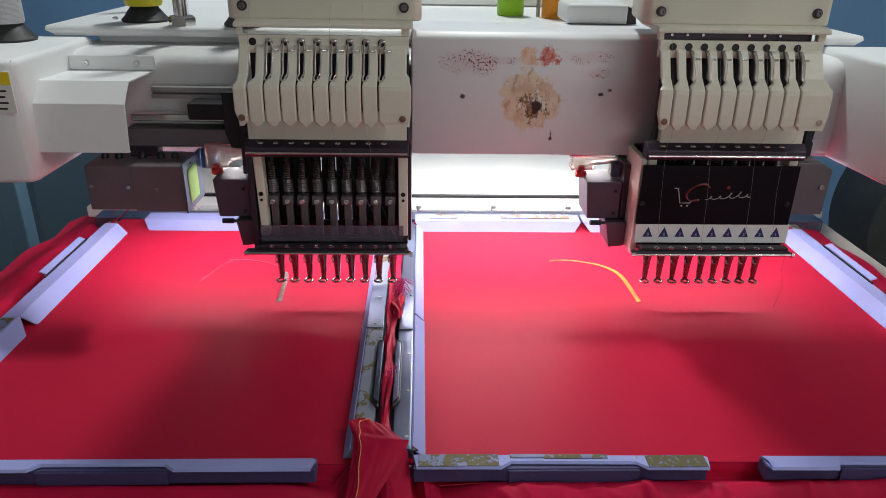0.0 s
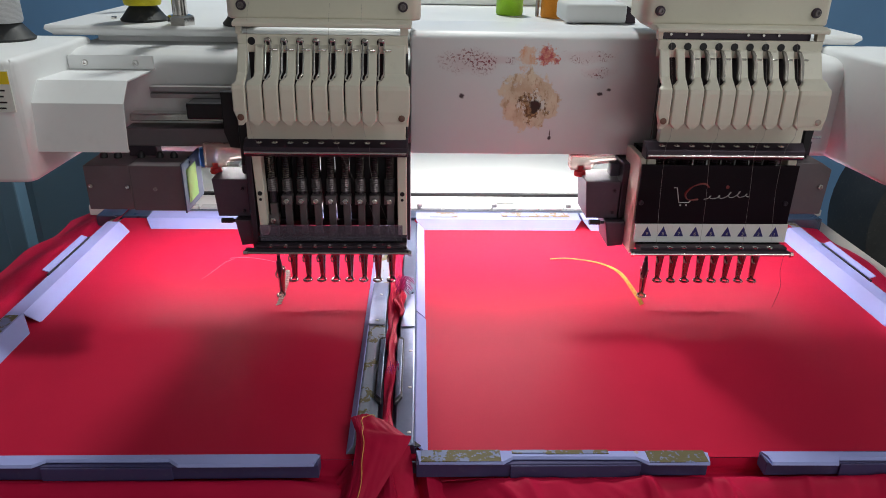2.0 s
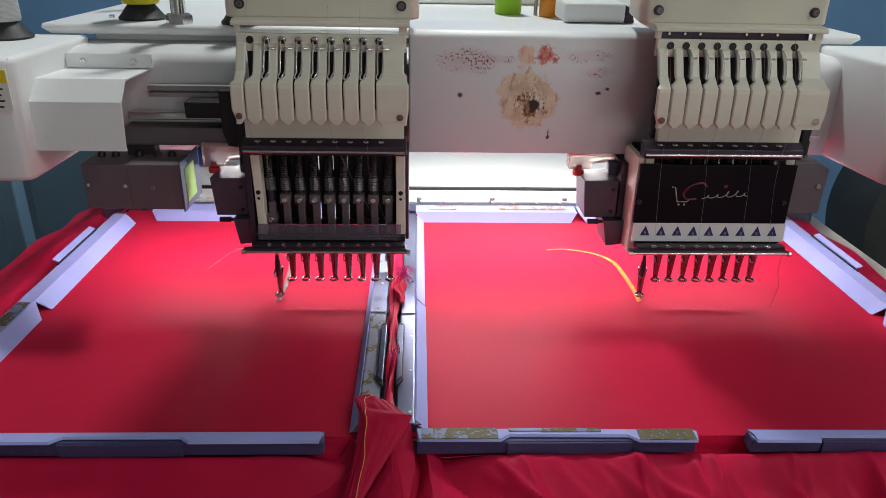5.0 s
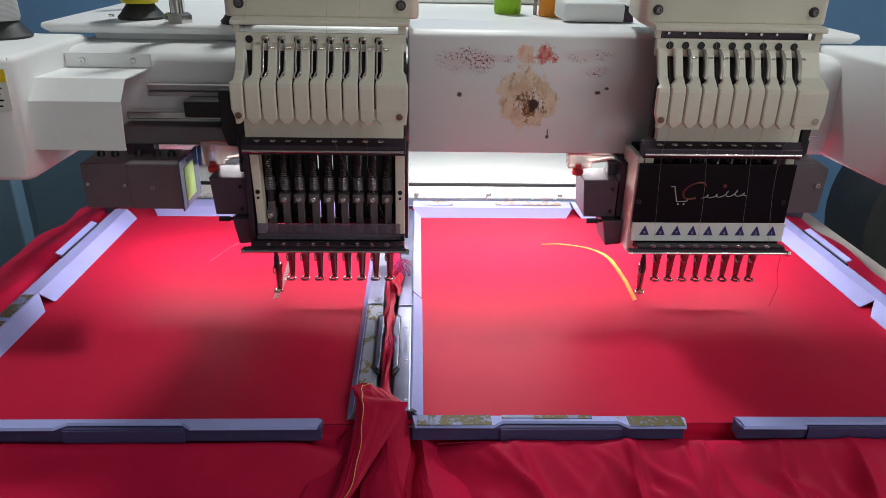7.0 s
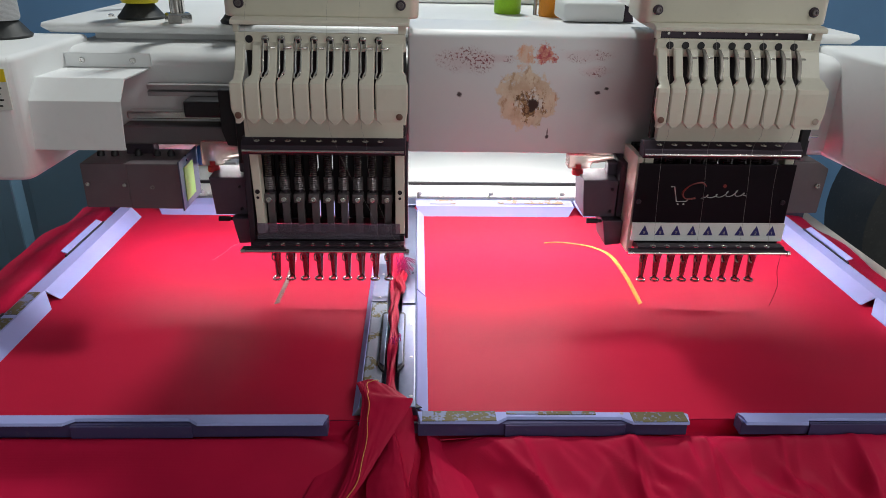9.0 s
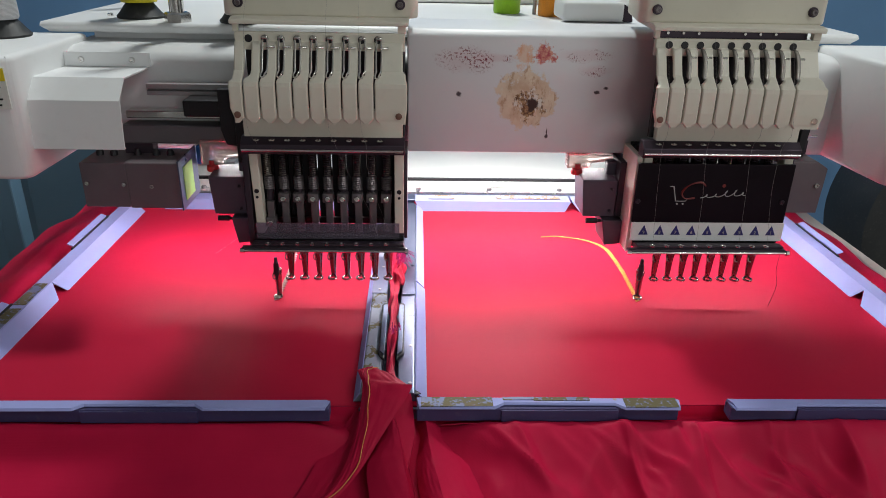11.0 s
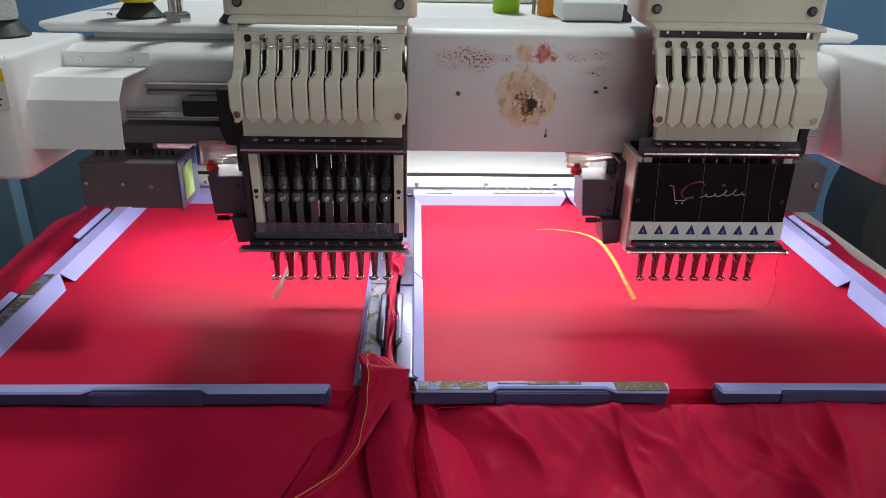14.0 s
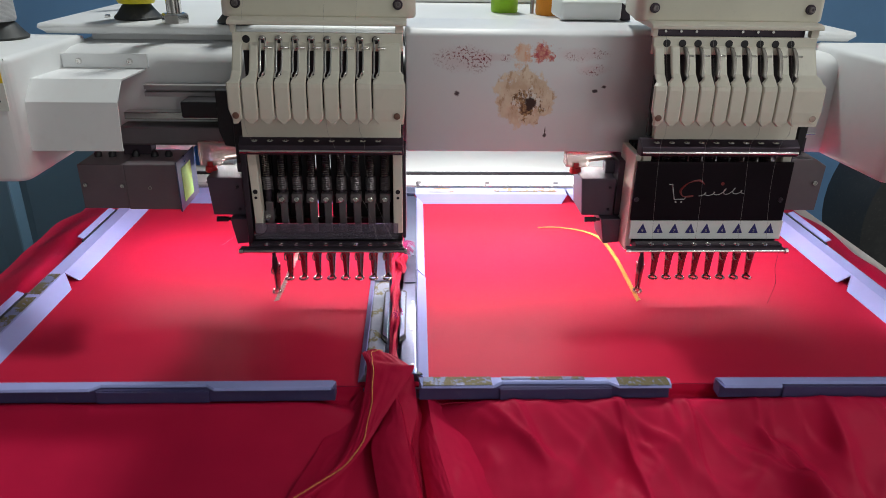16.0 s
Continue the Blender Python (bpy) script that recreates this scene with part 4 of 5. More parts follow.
    k = clip("clip", f, 0.2300, 0.040, rear(0.1500), "long clip with flaked brown tape", (), 0.68, cuts=(0.0125, 0.0125), taper=(0.009, 0.010))
    part("tape_patch", box(0.170, 0.208, 0.2800, 0.2965, 0.0117, 0.0124, 0.0002), TAPED_WHITE, k)
    part("tape_patch", box(0.270, 0.366, 0.2820, 0.2975, 0.0117, 0.0124, 0.0002), TAPED_WHITE, k)
    clip("clip", f, 0.2700, 0.040, rear(0.3835), "long zinc-plated clip", (), 0.68, cuts=(0.0125, 0.0125), taper=(0.009, 0.010))
    # left side: local x runs along the frame, local y to the outside
    left = lambda y: Matrix.Translation((-0.2350, y, 0)) @ Matrix.Rotation(radians(90), 4, "Z")
    right = lambda y: Matrix.Translation((0.6485, y, 0)) @ Matrix.Rotation(radians(90), 4, "Z") @ flip
    for place, sx in ((left, -1), (right, 1)):
        clip("clip", f, 0.255, 0.0325, place(0.003 if sx < 0 else -0.007), "long zinc-plated side clip", (), 0.52, cuts=(0.001, 0.012), taper=(0.003, 0.008))
        clip("clip", f, 0.200, 0.0325, place(-0.197 if sx < 0 else -0.206), "long zinc-plated side clip", (), 0.52, cuts=(0.004, 0.0150), taper=(0.004, 0.022))
        edge = -0.2350 - 0.0325 if sx < 0 else 0.6485 + 0.0325
        for y0, y1 in ((0.094, 0.197), (-0.160, -0.055)) if sx < 0 else ((0.083, 0.186), (-0.170, -0.065)):
            part("clip_handle", prism([(edge - sx * 0.0010, 0.0132), (edge + sx * 0.0062, 0.0160), (edge + sx * 0.0060, 0.0174), (edge - sx * 0.0010, 0.0147)], y0, y1, "y", 0.0006), LILAC, f, "raised clip handle")
            # dark strip in place of the shade in the gap under the handle
            part("handle_gap_shade", box(min(edge - sx * 0.0022, edge - sx * 0.0002), max(edge - sx * 0.0022, edge - sx * 0.0002), y0 - 0.004, y1 + 0.004, 0.0100, 0.0131), DARK, f)
        if sx < 0:
            for y0, y1 in ((-0.052, -0.003), (-0.160, -0.060)):
                part("tape_patch", box(edge + 0.0026, edge + 0.0155, y0, y1, 0.0117, 0.0122), TAPED, f, "flaked brown tape")
    # middle bar: two rails with the gathered cloth between them
    mid = part("middle_bar", box(0.1030, 0.1535, -0.2125, 0.300, -0.014, -0.001, 0.001), PLATE, f, "grey steel middle rail")
    lr = part("middle_rail", prism([(0.0985, 0.0006), (0.1040, 0.0085), (0.1055, 0.0095), (0.1205, 0.0095), (0.1205, 0.0008)], -0.205, 0.262, "y", 0.0006), FLAKED, f, "taped middle rail")
    part("rail_face", prism([(0.0980, 0.0004), (0.0990, 0.0006), (0.1042, 0.0090), (0.1034, 0.0090)], -0.2045, 0.2615, "y"), LILAC, lr)
    part("middle_clip", prism([(0.1035, 0.0100), (0.1205, 0.0100), (0.1205, 0.0108), (0.1035, 0.0108)], -0.020, 0.075, "y", 0.0003), PLATE, f, "short plated clip end")
    rr = part("middle_rail", prism([(0.1360, 0.0008), (0.1360, 0.0095), (0.1500, 0.0098), (0.1512, 0.0090), (0.1535, 0.0008)], -0.205, 0.262, "y", 0.0006), PLATE, f, "plain plated middle rail")
    part("middle_clip", prism([(0.1365, 0.0101), (0.1505, 0.0104), (0.1505, 0.0112), (0.1365, 0.0109)], -0.024, 0.262, "y", 0.0003), PLATE, f, "bright plated clip")
    for y0, y1, x in ((0.012, 0.262, 0.0), (-0.2045, 0.008, 0.0008)):
        part("rail_face", prism([(0.1514, 0.0092), (0.1526, 0.0098), (0.1612 + x, 0.0012), (0.1602 + x, 0.0004)], y0, y1, "y"), LILAC, rr)
    for y in (-0.068, -0.128, -0.190):
        rivet(rr, 0.1470, y, 0.0096)
    rivet(lr, 0.1135, 0.045, 0.0114), rivet(lr, 0.1120, -0.012, 0.0114)
    for x0, x1, sx in ((0.1180, 0.1225, 1), (0.1345, 0.1390, -1)):
        out = x0 if sx > 0 else x1
        inn = x1 if sx > 0 else x0
        # raised dark plate that paints the recess's shade as an outline
        slot = part("lever_recess_shade", prism([(out - sx * 0.0016, -0.144), (out - sx * 0.0016, -0.050), (out + sx * 0.0005, -0.046), (inn, -0.046), (inn, -0.154), (out + sx * 0.002, -0.152)], 0.0093, 0.0122, "z", 0.0004), DARK, f, "dark plate for the shade of the recess round a clip lever")
        part("clip_lever", prism([(out, -0.143), (out, -0.053), (inn, -0.051), (inn, -0.149)], 0.0123, 0.0136, "z", 0.0004), PLATE, slot, "bright clip lever")
    # dark folded corner pieces
    part("corner_piece", prism([(0.1515, -0.2085), (0.1565, -0.2075), (0.1535, -0.2045), (0.1515, -0.2020)], 0.0100, 0.0112, "z"), DARK, f)
    return f


def wave_noise(x, y, s, seed=0.0):
    return noise.noise(Vector((x * s, y * s, seed)))


def red_cloth():
    c = thing("red_cloth", "bright red cotton cloth stretched in a steel border frame", "cloth", (0, 0, Z0))

    def flat(x0, x1):
        return lambda u, v: (x0 + (x1 - x0) * u, -0.2105 + 0.5105 * v, 0.0002 + 0.0005 * wave_noise(x0 + (x1 - x0) * u, v * 0.5, 9))
    a = part("stretched_panel", sheet(flat(-0.262, 0.106), 40, 48), CLOTH, c, "taut red panel", True)
    b = part("stretched_panel", sheet(flat(0.148, 0.684), 48, 48), CLOTH, c, "taut red panel", True)

    # front overhang: drag folds run down from the rail, most of them to the right
    pick = random.Random(21)
    drags = []
    for k in range(34):
        fx = 0.165 + 0.60 * (k + pick.uniform(-0.4, 0.4)) / 34
        lean = pick.uniform(0.5, 1.3) if fx < 0.27 else pick.uniform(-0.35, 0.95)
        drags.append((fx, lean, pick.uniform(0.004, 0.009), pick.uniform(0.0025, 0.0065), pick.uniform(0.030, 0.075), pick.uniform(0.0, 0.03)))

    def front(u, v):
        x = -0.42 + 1.34 * u
        d = v * 0.34
        right = min(1, max(0, (x - 0.15) / 0.06))
        lefty = min(1, max(0, (0.10 - x) / 0.05))
        fold = 0.0
        for fx, lean, wide, h, d0, d1 in ((0.1832, 0.91, 0.007, 0.009, 0.0, 0.09), (0.2214, 0.43, 0.008, 0.006, 0.0, 0.10), (0.430, -0.79, 0.012, 0.006, 0.0, 0.10), (0.5067, 0.12, 0.008, 0.009, 0.0, 0.12), (0.5328, 0.67, 0.010, 0.008, 0.0, 0.2), (0.4653, 0.11, 0.010, 0.012, 0.06, 0.2), (0.60, 0.5, 0.012, 0.010, 0.0, 0.2), (0.375, 0.9, 0.010, 0.007, 0.05, 0.2), (0.245, -0.3, 0.010, 0.006, 0.0, 0.06)):
            off = (x - fx - lean * d) / (wide * (0.6 + 6 * d))
            fold += 1.5 * h * (0.55 * math.exp(-math.sqrt(off * off + 0.06) * 1.6) + 0.45 * math.exp(-off * off)) * min(1, max(0, (d - d0) * 25)) * min(1, max(0, (d1 - d) * 25))
        for fx, lean, wide, h, reach, d0 in drags:
            off = (x - fx - lean * d - 3.0 * d * d) / (wide * (0.5 + 9 * d))
            if -2.6 < off < 2.6 and d > d0:
                off *= 1.9 if off > 0 else 0.9
                fold += 1.3 * h * math.exp(-off * off) * min(1, (d - d0) * 45) * math.exp(-((d - d0) / reach) ** 2)
        if v < 0.03:
            return (x, -0.2106 - 0.05 * v, -0.43 * v)
        d = max(0.0, d - 0.0102)
        crease = x - 0.3206 - 0.203 * d
        fold += (0.0050 * (math.exp(-crease / 0.030) if crease > 0 else math.exp(crease / 0.0030)) + 0.0014 * math.exp(-(crease / 0.0028) ** 2)) * min(1, d * 60)
        z = -0.0130 - 0.30 * d - 0.8 * d * d
        y = -0.2122 - 0.90 * d
        n1 = 0.012 * noise.noise(Vector((x * 11 - d * 9, d * 6, 3.0))) + 0.013 * (0.3 - math.hypot(0.10, noise.noise(Vector(((x + 0.7 * d) * 15, d * 3.5, 11.0))))) + 0.004 * (0.3 - math.hypot(0.12, noise.noise(Vector(((x - 0.5 * d) * 30, d * 22, 13.0))))) + 0.0005 * wave_noise(x, d, 90, 6.0)
        # the edge rolls up over the rail, then drops to where the cloth lies slack
        slack = 0.013 + 0.026 * max(0.0, 0.35 + 1.3 * noise.noise(Vector((x * 16, 0.5, 2.0)))) * min(1, max(0, (x - 0.19) / 0.05))
        hump = 1 - 0.75 * math.exp(-((x - 0.135) / 0.055) ** 4)
        z += hump * (0.0180 + 0.0008 * noise.noise(Vector((x * 25, 0.5, 2.0)))) * math.exp(-((d - 0.023) / (0.012 if d < 0.023 else slack)) ** 2)
        amt = min(1, max(0, d - 0.012) * 20)
        z += (fold + n1 * (0.4 + right)) * amt * (0.25 + 0.75 * right) + lefty * 0.003 * wave_noise(x, d, 6) * amt
        # it sinks below the bundle at the middle bar
        z -= 0.006 * math.exp(-((x - 0.12) / 0.075) ** 4) * amt
        return (x, y, z)
    part("front_overhang", sheet(front, 1250, 120), CLOTH_LIGHTENED, c, "creased red cloth hanging from the frame", True)

    # sides hang over the rails
    def side(sx, x0, reach):
        def f(u, v):
            y = -0.2105 + 0.59 * v
            d = u * reach
            sag = 0.004 - 0.20 * d - 1.2 * d * d if sx < 0 else -0.002 - 0.22 * d
            w = 0.006 * wave_noise(d * 1.5, y, 14, 2.0) + 0.010 * wave_noise(d, y, 5, 4.0)
            if sx < 0:
                w -= (0.012 + 0.008 * wave_noise(0.0, y, 12, 5.0)) * math.exp(-((d - 0.026 - 0.012 * wave_noise(0.2, y, 7, 8.0)) / 0.013) ** 2)
            return (x0 + sx * d, y, sag + w * min(1, d * 30))
        return f
    part("side_overhang", sheet(side(-1, -0.262, 0.115), 30, 90), CLOTH_LIGHTENED, c, "creased red cloth over the side rail", True)
    part("side_overhang", sheet(side(1, 0.684, 0.052), 18, 70), CLOTH_LIGHTENED, c, "creased red cloth over the side rail", True)

    # cloth gathered between the two middle rails
    def gathered(u, v):
        y = 0.262 - 0.45 * v
        a = 2 * math.pi * u
        w = 0.0068 * (0.85 + 0.5 * wave_noise(0.3, y, 22)) * (1.1 if 0.18 < v < 0.62 else 0.9)
        mid = 0.1285 + 0.004 * wave_noise(0.0, y, 12, 7.0)
        r = w * (1 + 0.35 * math.sin(3 * a + y * 60) + 0.3 * wave_noise(a, y * 4, 6))
        return (mid + r * math.cos(a) * 0.9, y, 0.0085 + r * math.sin(a) * (0.9 if math.sin(a) > 0 else 0.5))
    part("gathered_strip", sheet(gathered, 20, 110), CLOTH_LIGHTENED, c, "cloth gathered between the middle rails", True)

    def knot(u, v):
        y = 0.045 - 0.055 * v
        a = 2 * math.pi * u
        r = 0.0062 * math.sin(math.pi * (0.12 + 0.8 * v)) * (1 + 0.25 * math.sin(4 * a + v * 7))
        return (0.1345 + 0.002 * math.sin(v * 9) + r * math.cos(a) * 0.8, y, 0.016 + r * math.sin(a))
    part("gathered_knot", sheet(knot, 18, 16), CLOTH, c, smooth=True)
    rnd = random.Random(5)
    for k in range(44):
        x, y = 0.134 + rnd.uniform(-0.006, 0.004), rnd.choice((0.055, 0.062, 0.058, 0.050, 0.040, -0.110)) + rnd.uniform(-0.008, 0.008)
        dx, dy = rnd.uniform(-0.002, 0.015), rnd.uniform(-0.009, 0.009)
        if y < 0:
            dx = rnd.uniform(-0.004, 0.006)
        pts = [(x, y, 0.017), (x + dx * 0.4, y + dy * 0.7, 0.024), (x + dx, y + dy, 0.015 + rnd.uniform(0, 0.006))]
        part("loose_thread", tube([curve(pts, i / 8) for i in range(9)], 0.00035, 4), THREAD_PINK, c, "frayed magenta thread")

    # cloth bundled over the front of the middle bar: each layer spans from edge to edge
    def layer(edges, crown=0.0, rough=0.0012, seed=0.0):
        n = len(edges) - 1

        def f(u, v):
            k = min(int(u * n), n - 1)
            w = u * n - k
            p = curve(edges[k], v).lerp(curve(edges[k + 1], v), w)
            p.z += crown * math.sin(math.pi * w) + rough * (wave_noise(u * 0.5, v, 5, seed) + 0.5 * wave_noise(u + v, u - v, 9, seed + 3))
            return p
        return f
    fl = [(0.0993, -0.1746, 0.0130), (0.1035, -0.1888, 0.0145), (0.1062, -0.2006, 0.0130), (0.1040, -0.2303, -0.0010), (0.0958, -0.2643, -0.0180), (0.0795, -0.2866, -0.0310), (0.0428, -0.3079, -0.0430)]
    fs = [(0.1099, -0.1745, 0.0160), (0.1104, -0.1907, 0.0175), (0.1124, -0.2080, 0.0160), (0.1123, -0.2362, 0.0020), (0.1063, -0.2681, -0.0150), (0.0896, -0.2854, -0.0280), (0.0518, -0.3069, -0.0400)]
    fr = [(0.1260, -0.1799, 0.0150), (0.1442, -0.2016, 0.0165), (0.1483, -0.2058, 0.0150), (0.1322, -0.2316, 0.0010), (0.1113, -0.2654, -0.0160), (0.0912, -0.2877, -0.0290), (0.0573, -0.3140, -0.0410)]
    fold = layer((fl, fs, fr), 0.0006, 0.0014, 4.0)
    part("folded_corner", sheet(fold, 40, 70), CLOTH_LIGHTENED, c, "folded cloth corner", True)
    seam = [fold(0.5, v) + Vector((0.0006 * math.sin(v * 40), -0.0006, 0.0014)) for v in [0.07 + i / 40 * 0.93 for i in range(41)]]
    part("seam_thread", tube(seam, 0.00030, 5), THREAD_SEAM, c, "yellow overlock seam")
    top_seam = [fold(0.47 + 0.33 * i / 8, 0.085 - 0.10 * i / 8) + Vector((0, 0, 0.0008)) for i in range(9)]
    part("seam_thread", tube(top_seam, 0.00030, 5), THREAD_SEAM, c, "yellow overlock seam")
    # layers under it
    drape_l = [(0.1030, -0.2080, 0.0040), (0.0920, -0.2200, -0.0070), (0.0787, -0.2346, -0.0160), (0.0647, -0.2641, -0.0273), (0.0496, -0.2930, -0.0379), (0.0394, -0.3154, -0.0464)]
    drape_r = [(0.1180, -0.2080, 0.0060), (0.1148, -0.2292, -0.0030), (0.1087, -0.2531, -0.0140), (0.1027, -0.2722, -0.0225), (0.0942, -0.2952, -0.0320), (0.0894, -0.3229, -0.0410)]
    part("under_layer", sheet(layer(([(x, y, z - 0.005) for x, y, z in drape_l], [(x, y, z - 0.006) for x, y, z in drape_r]), 0.001, 0.0016, 1.0), 24, 40), CLOTH_LIGHTENED, c, smooth=True)
    wing_l = [(0.1252, -0.2177, -0.0028), (0.1221, -0.2414, -0.0127), (0.1131, -0.2593, -0.0227), (0.1155, -0.2789, -0.0332), (0.1195, -0.2952, -0.0427), (0.1230, -0.3124, -0.0504)]
    wing_r = [(0.1340, -0.2243, 0.0000), (0.1389, -0.2461, -0.0063), (0.1421, -0.2631, -0.0140), (0.1462, -0.2827, -0.0215), (0.1505, -0.3038, -0.0295), (0.1546, -0.3267, -0.0372)]
    wing_e = [(x + 0.006, y + 0.012, z - 0.022) for x, y, z in wing_r]
    part("under_layer", sheet(layer((wing_l, wing_r, wing_e), 0.0022, 0.0014, 2.0), 40, 40), CLOTH_LIGHTENED, c, smooth=True)
    lobe_l = [(0.1383, -0.2141, 0.0104), (0.1367, -0.2312, 0.0007), (0.1400, -0.2489, -0.0072), (0.1426, -0.2613, -0.0154), (0.1446, -0.2691, -0.0240)]
    lobe_r = [(0.1480, -0.2085, 0.0120), (0.1500, -0.2160, 0.0000), (0.1511, -0.2350, -0.0086), (0.1482, -0.2526, -0.0175), (0.1450, -0.2684, -0.0257)]
    lobe_e = [(x - 0.001, y + 0.010, z - 0.020) for x, y, z in lobe_r]
    part("under_layer", sheet(layer(([(x - 0.005, y + 0.002, z - 0.004) for x, y, z in lobe_l], lobe_r, lobe_e), 0.0008, 0.0008, 3.0), 30, 30), CLOTH_LIGHTENED, c, smooth=True)
    ridge_l = [(0.1515, -0.2140, -0.0180), (0.1531, -0.2333, -0.0230), (0.1536, -0.2605, -0.0320), (0.1570, -0.2859, -0.0410), (0.1614, -0.3143, -0.0500)]
    ridge_m = [(0.1591, -0.2160, 0.0030), (0.1638, -0.2462, -0.0123), (0.1696, -0.2745, -0.0198), (0.1760, -0.3001, -0.0273), (0.1839, -0.3285, -0.0358)]
    ridge_r = [(0.1725, -0.2150, -0.0180), (0.1880, -0.2360, -0.0240), (0.2010, -0.2650, -0.0330), (0.2110, -0.2900, -0.0420), (0.2200, -0.3180, -0.0520)]
    part("under_layer", sheet(layer((ridge_l, ridge_m, ridge_r), 0.002, 0.0016, 5.0), 40, 40), CLOTH_LIGHTENED, c, smooth=True)
    return c, a, b


# ---- stitches ----
# where the frame stands at each half second, in millimetres from its place at 9 s
TRACK = {0.0: (-5.7, -51.2), 0.5: (-3.0, -57.5), 1.0: (-1.8, -47.7), 1.5: (-5.2, -40.3), 2.0: (-3.1, -46.8), 2.5: (-2.1, -36.6), 3.0: (-1.5, -35.8), 3.5: (-3.1, -35.7),
         4.0: (-2.6, -25.6), 6.5: (0.0, -13.0), 7.0: (-4.5, -5.2), 7.5: (0.4, -11.0), 8.0: (0.0, -1.0), 8.5: (-3.4, 7.1), 9.0: (0.0, 0.0), 11.5: (-1.5, 27.4),
         12.0: (1.2, 22.6), 12.5: (-2.4, 30.7), 13.0: (-0.7, 34.7), 13.5: (-1.2, 34.4), 14.0: (-2.0, 42.2), 14.5: (1.5, 42.2), 15.0: (-1.8, 44.2), 15.5: (-1.0, 54.1),
         16.0: (1.8, 48.4)}


def trend(t):
    """Middle of the zigzag at a time, millimetres."""
    return (-3.6 + 0.22 * t, -52.5 + 6.7 * t)


def frame_rows():
    rnd = random.Random(11)
    rows = []
    for i in range(161):
        t = i / 10
        if i % 5 == 0 and t in TRACK:
            x, y = TRACK[t]
        else:
            mx, my = trend(t)
            s = (1 if i % 2 else -1) * rnd.uniform(0.5, 1.0)
            x, y = mx - 1.9 * s, my + 4.0 * s
        rows.append((t, pose(x / 1000, y / 1000, Z0)))
    return rows


def stitches(panel, x, material, name):
    """Satin ribs along the sewn line: those from before the start lie still; each later one comes up through the cloth as it is sewn."""
    old = [(-0.0800, 0.1630), (-0.0600, 0.1650), (-0.0400, 0.1600), (-0.0220, 0.1515), (-0.0080, 0.1370), (-0.0010, 0.1170), (0.0012, 0.0850), (0.0020, 0.0550)]
    rib = Vector((0.0026, 0.0018, 0))

    def piece(bm, at, wide=1.0, r=0.0012):
        side = rib * wide
        tube([at - side, at + Vector((0.0003, 0.0, 0.0007)), at + side], [r * 0.6, r, r * 0.6], 6, bm)
    bm = bmesh.new()
    n = 38 if name == "grey" else 120
    thick = 0.0012 if name == "grey" else 0.0006
    run = []
    for i in range(n + 1):
        p = curve([(a, b, 0) for a, b in old], i / n)
        at = Vector((x + p.x, p.y, 0.0009))
        if name == "grey" and i < 25:
            run.append(at)
        else:
            piece(bm, at, 0.35 + 0.65 * min(1, max(0, i / n - 0.35) * 2.5), thick)
    if run:
        tube(run, 0.00018, 4, bm)
        tube([curve([(-0.0738, 0.1616, 0.0008), (-0.083, 0.150, 0.0010), (-0.090, 0.128, 0.0008), (-0.098, 0.105, 0.0008)], i / 10) for i in range(11)], 0.00013, 4, bm)
    part("stitched_line", bm, material, panel, f"satin stitched line in {name} thread")
    first = None
    made = []
    count = 18 if name == "grey" else 54
    for i in range(count):
        t = i * 16.0 / count
        mx, my = trend(t)
        at = (x + 0.0020 - 0.00025 * t, -my / 1000 + 0.0020, 0.0009)
        if first is None:
            bm = bmesh.new()
            piece(bm, Vector((0, 0, 0)), 1.0, thick)
            first = part("stitch", bm, material, panel, f"satin stitch in {name} thread", at=at)
            made.append((first, t, at))
        else:
            made.append((again(first, "stitch", at), t, at))
    return made


def stitch_rows(t, at):
    up, down = pose(*at), pose(at[0], at[1], -0.006)
    if t < 0.2:
        return [(0.0, up), (16.0, up)]
    if t > 15.7:
        return [(0.0, down), (t - 0.1, down), (16.0, up)]
    return [(0.0, down), (t - 0.07, down), (t + 0.03, up), (16.0, up)]


# ---- build ----
room()
ceiling_panel(0.15, 0.80)
ceiling_tube(1.75, -1.05)
machine_table()
beam()
drive_box()
rear_box()
machine_stand()
spool_table()
end_cap_box()
work = thing("work_light", "slim lit strip light under the beam", "strip light", (0, 0, Z0))
part("housing", box(-0.21, 0.612, 0.122, 0.158, 0.1400, 0.1428, 0.001), WHITE, work)
# unseen housing, made up to carry the rear lamp
added_rear_light = thing("work_light", "unseen strip light added behind the beam", "strip light", (0, 0, Z0))
part("housing", box(-0.27, 0.70, 0.3305, 0.43, 0.1955, 0.215, 0.002), WHITE, added_rear_light)
spool(-0.293, 0.1140, 0.2612, 0.0177, 0.09, (0.62, 0.62, 0.64), "silver grey")
spool(-0.178, 0.205, 0.2730, 0.0215, 0.09, (0.80, 0.70, 0.02), "bright yellow")
spool(-0.050, 0.175, 0.2730, 0.0155, 0.09, (0.02, 0.02, 0.022), "black")
spool(-0.02, 0.42, 0.2730, 0.0220, 0.09, (0.65, 0.03, 0.05), "crimson")
spool(0.274, 0.330, 0.2735, 0.0185, 0.09, (0.36, 0.72, 0.02), "lime green", False)
spool(0.331, 0.300, 0.2735, 0.0185, 0.09, (0.85, 0.30, 0.01), "orange", False)
spool(0.372, 0.400, 0.2735, 0.020, 0.09, (0.80, 0.62, 0.02), "golden yellow", False)
post(-0.124, 0.170, 0.2730, 0.0083, 0.22, CHROME, True)
post(0.310, 0.315, 0.2735, 0.0026, 0.16, STEEL, False)
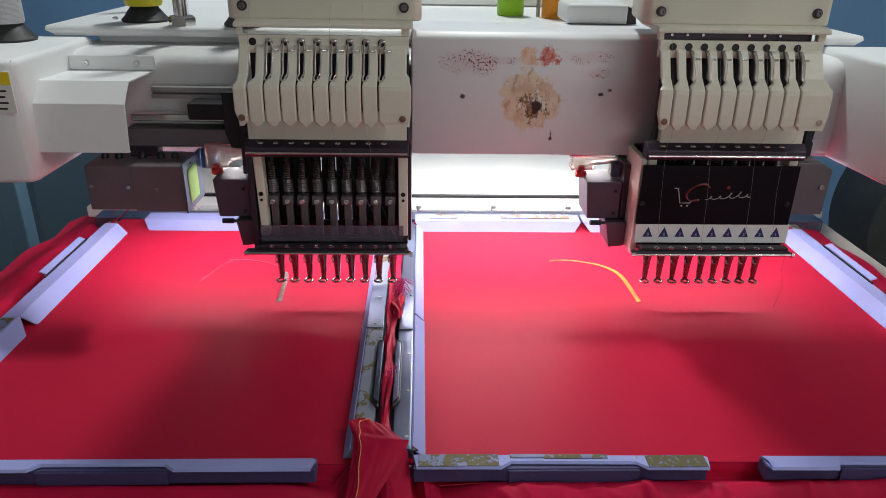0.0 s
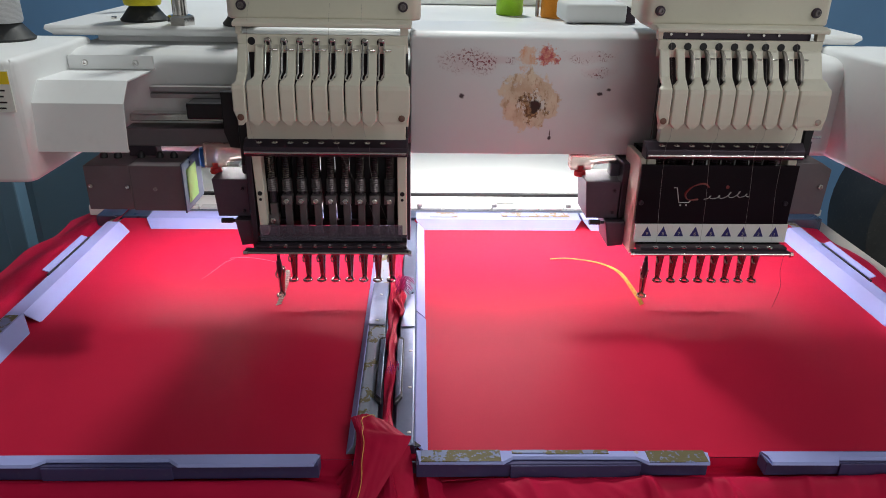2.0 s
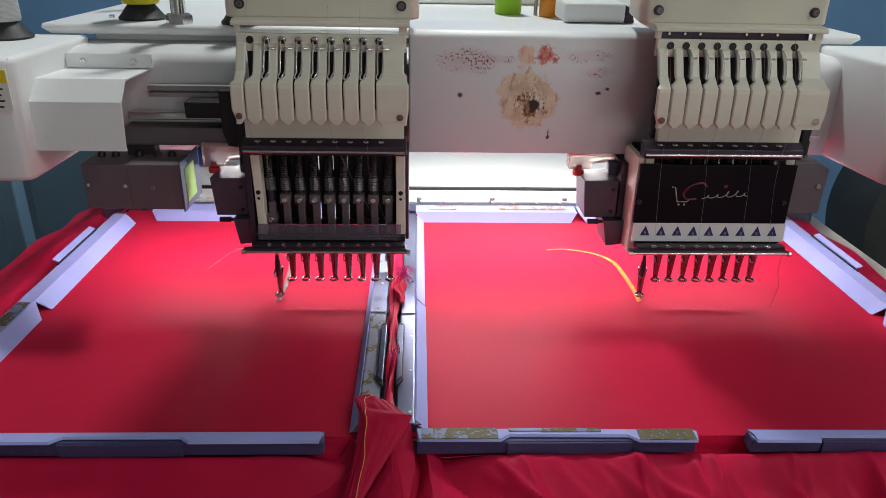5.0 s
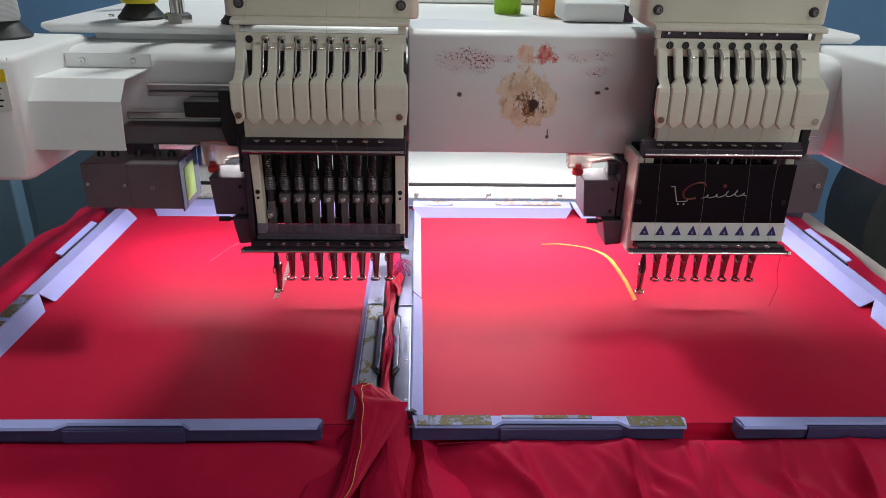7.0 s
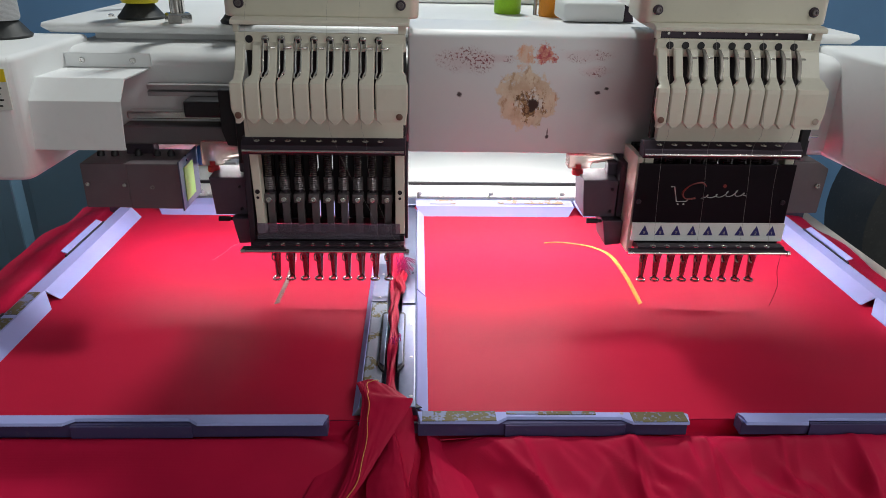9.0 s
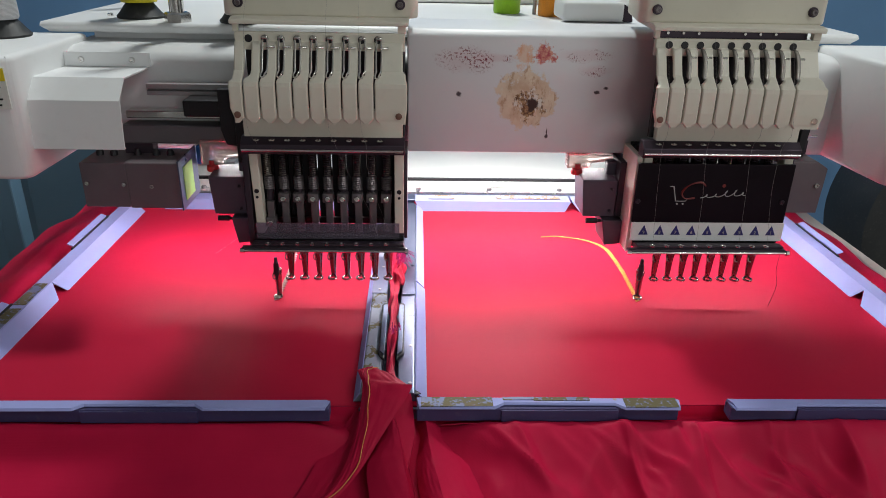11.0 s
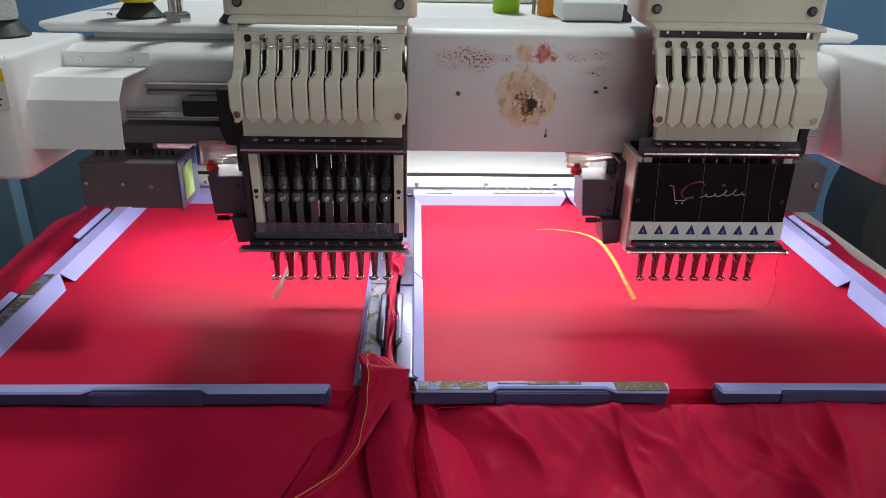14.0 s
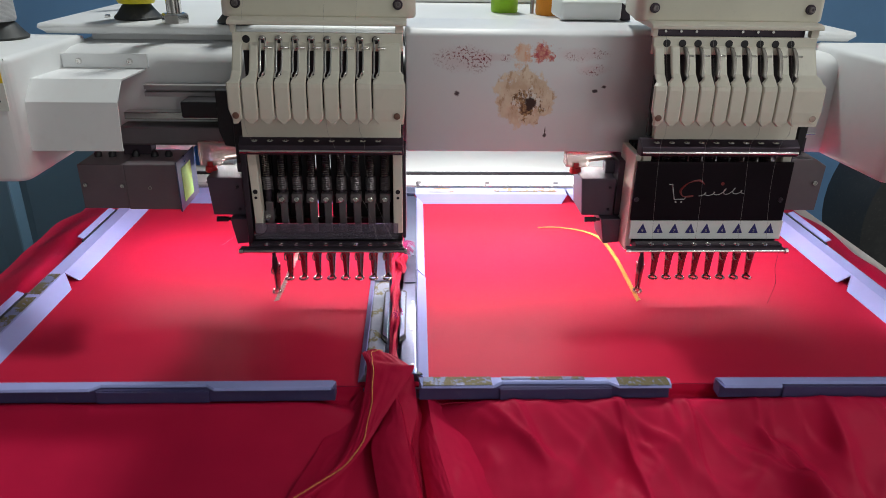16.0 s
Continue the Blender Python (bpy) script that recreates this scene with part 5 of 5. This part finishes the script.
post(-0.215, 0.33, 0.2730, 0.006, 0.16, STEEL, True)
background()
head_a = embroidery_head(0.0, False)
head_b = embroidery_head(0.40, True)
border = border_frame()
cloth, panel_a, panel_b = red_cloth()
sewn = stitches(panel_a, 0.0, THREAD_GREY, "grey") + stitches(panel_b, 0.40, THREAD_YELLOW, "golden yellow")

# how far the working needle is down, 0 to 1, at tenths of a second that matter; elsewhere it goes on beating
BEAT = {0.0: 0.0, 0.1: 0.0, 0.2: 0.2, 0.3: 0.9, 0.4: 0.6, 0.5: 1, 0.6: 0.4, 0.7: 1, 0.8: 0.9, 0.9: 0.95, 1.0: 1, 1.1: 0, 1.2: 0.9, 1.3: 0.5, 1.4: 1, 1.5: 1,
        2.0: 0.8, 2.5: 0.6, 3.0: 1, 3.5: 0.3, 4.0: 0.75, 6.5: 1, 7.0: 0.65, 7.5: 0.85, 8.0: 0.35, 8.5: 0, 9.0: 0, 11.5: 1, 12.0: 0.7, 12.5: 0.15,
        13.0: 1, 13.5: 0.15, 14.0: 0, 14.1: 1, 14.2: 0.05, 14.3: 1, 14.4: 0.75, 14.5: 1, 14.6: 1, 14.7: 1, 14.8: 1, 14.9: 0.4, 15.0: 1, 15.1: 0, 15.2: 0.8, 15.3: 0.9, 15.5: 1, 16.0: 0.7}


def motions():
    """All that moves: the frame with the cloth, the two working needles with their feet, and the stitches as they are sewn."""
    rows = frame_rows()
    walk(border, rows)
    walk(cloth, rows)
    rnd = random.Random(2)
    beat = []
    for i in range(161):
        t = i / 10
        beat.append((t, BEAT.get(t, rnd.choice((0.0, 0.3, 0.8, 1.0, 1.0)))))
    for _, foot, needle, bar in (head_a, head_b):
        walk(foot, [(t, pose(0, 0.007, 0.0245 - 0.0235 * d)) for t, d in beat])
        walk(needle, [(t, pose(0, 0.007, 0.0300 - 0.0270 * d)) for t, d in beat])
        walk(bar, [(t, pose(-0.001, 0.012, 0.113 - 0.0270 * d)) for t, d in beat])
    for ob, t, at in sewn:
        walk(ob, stitch_rows(t, at))


motions()
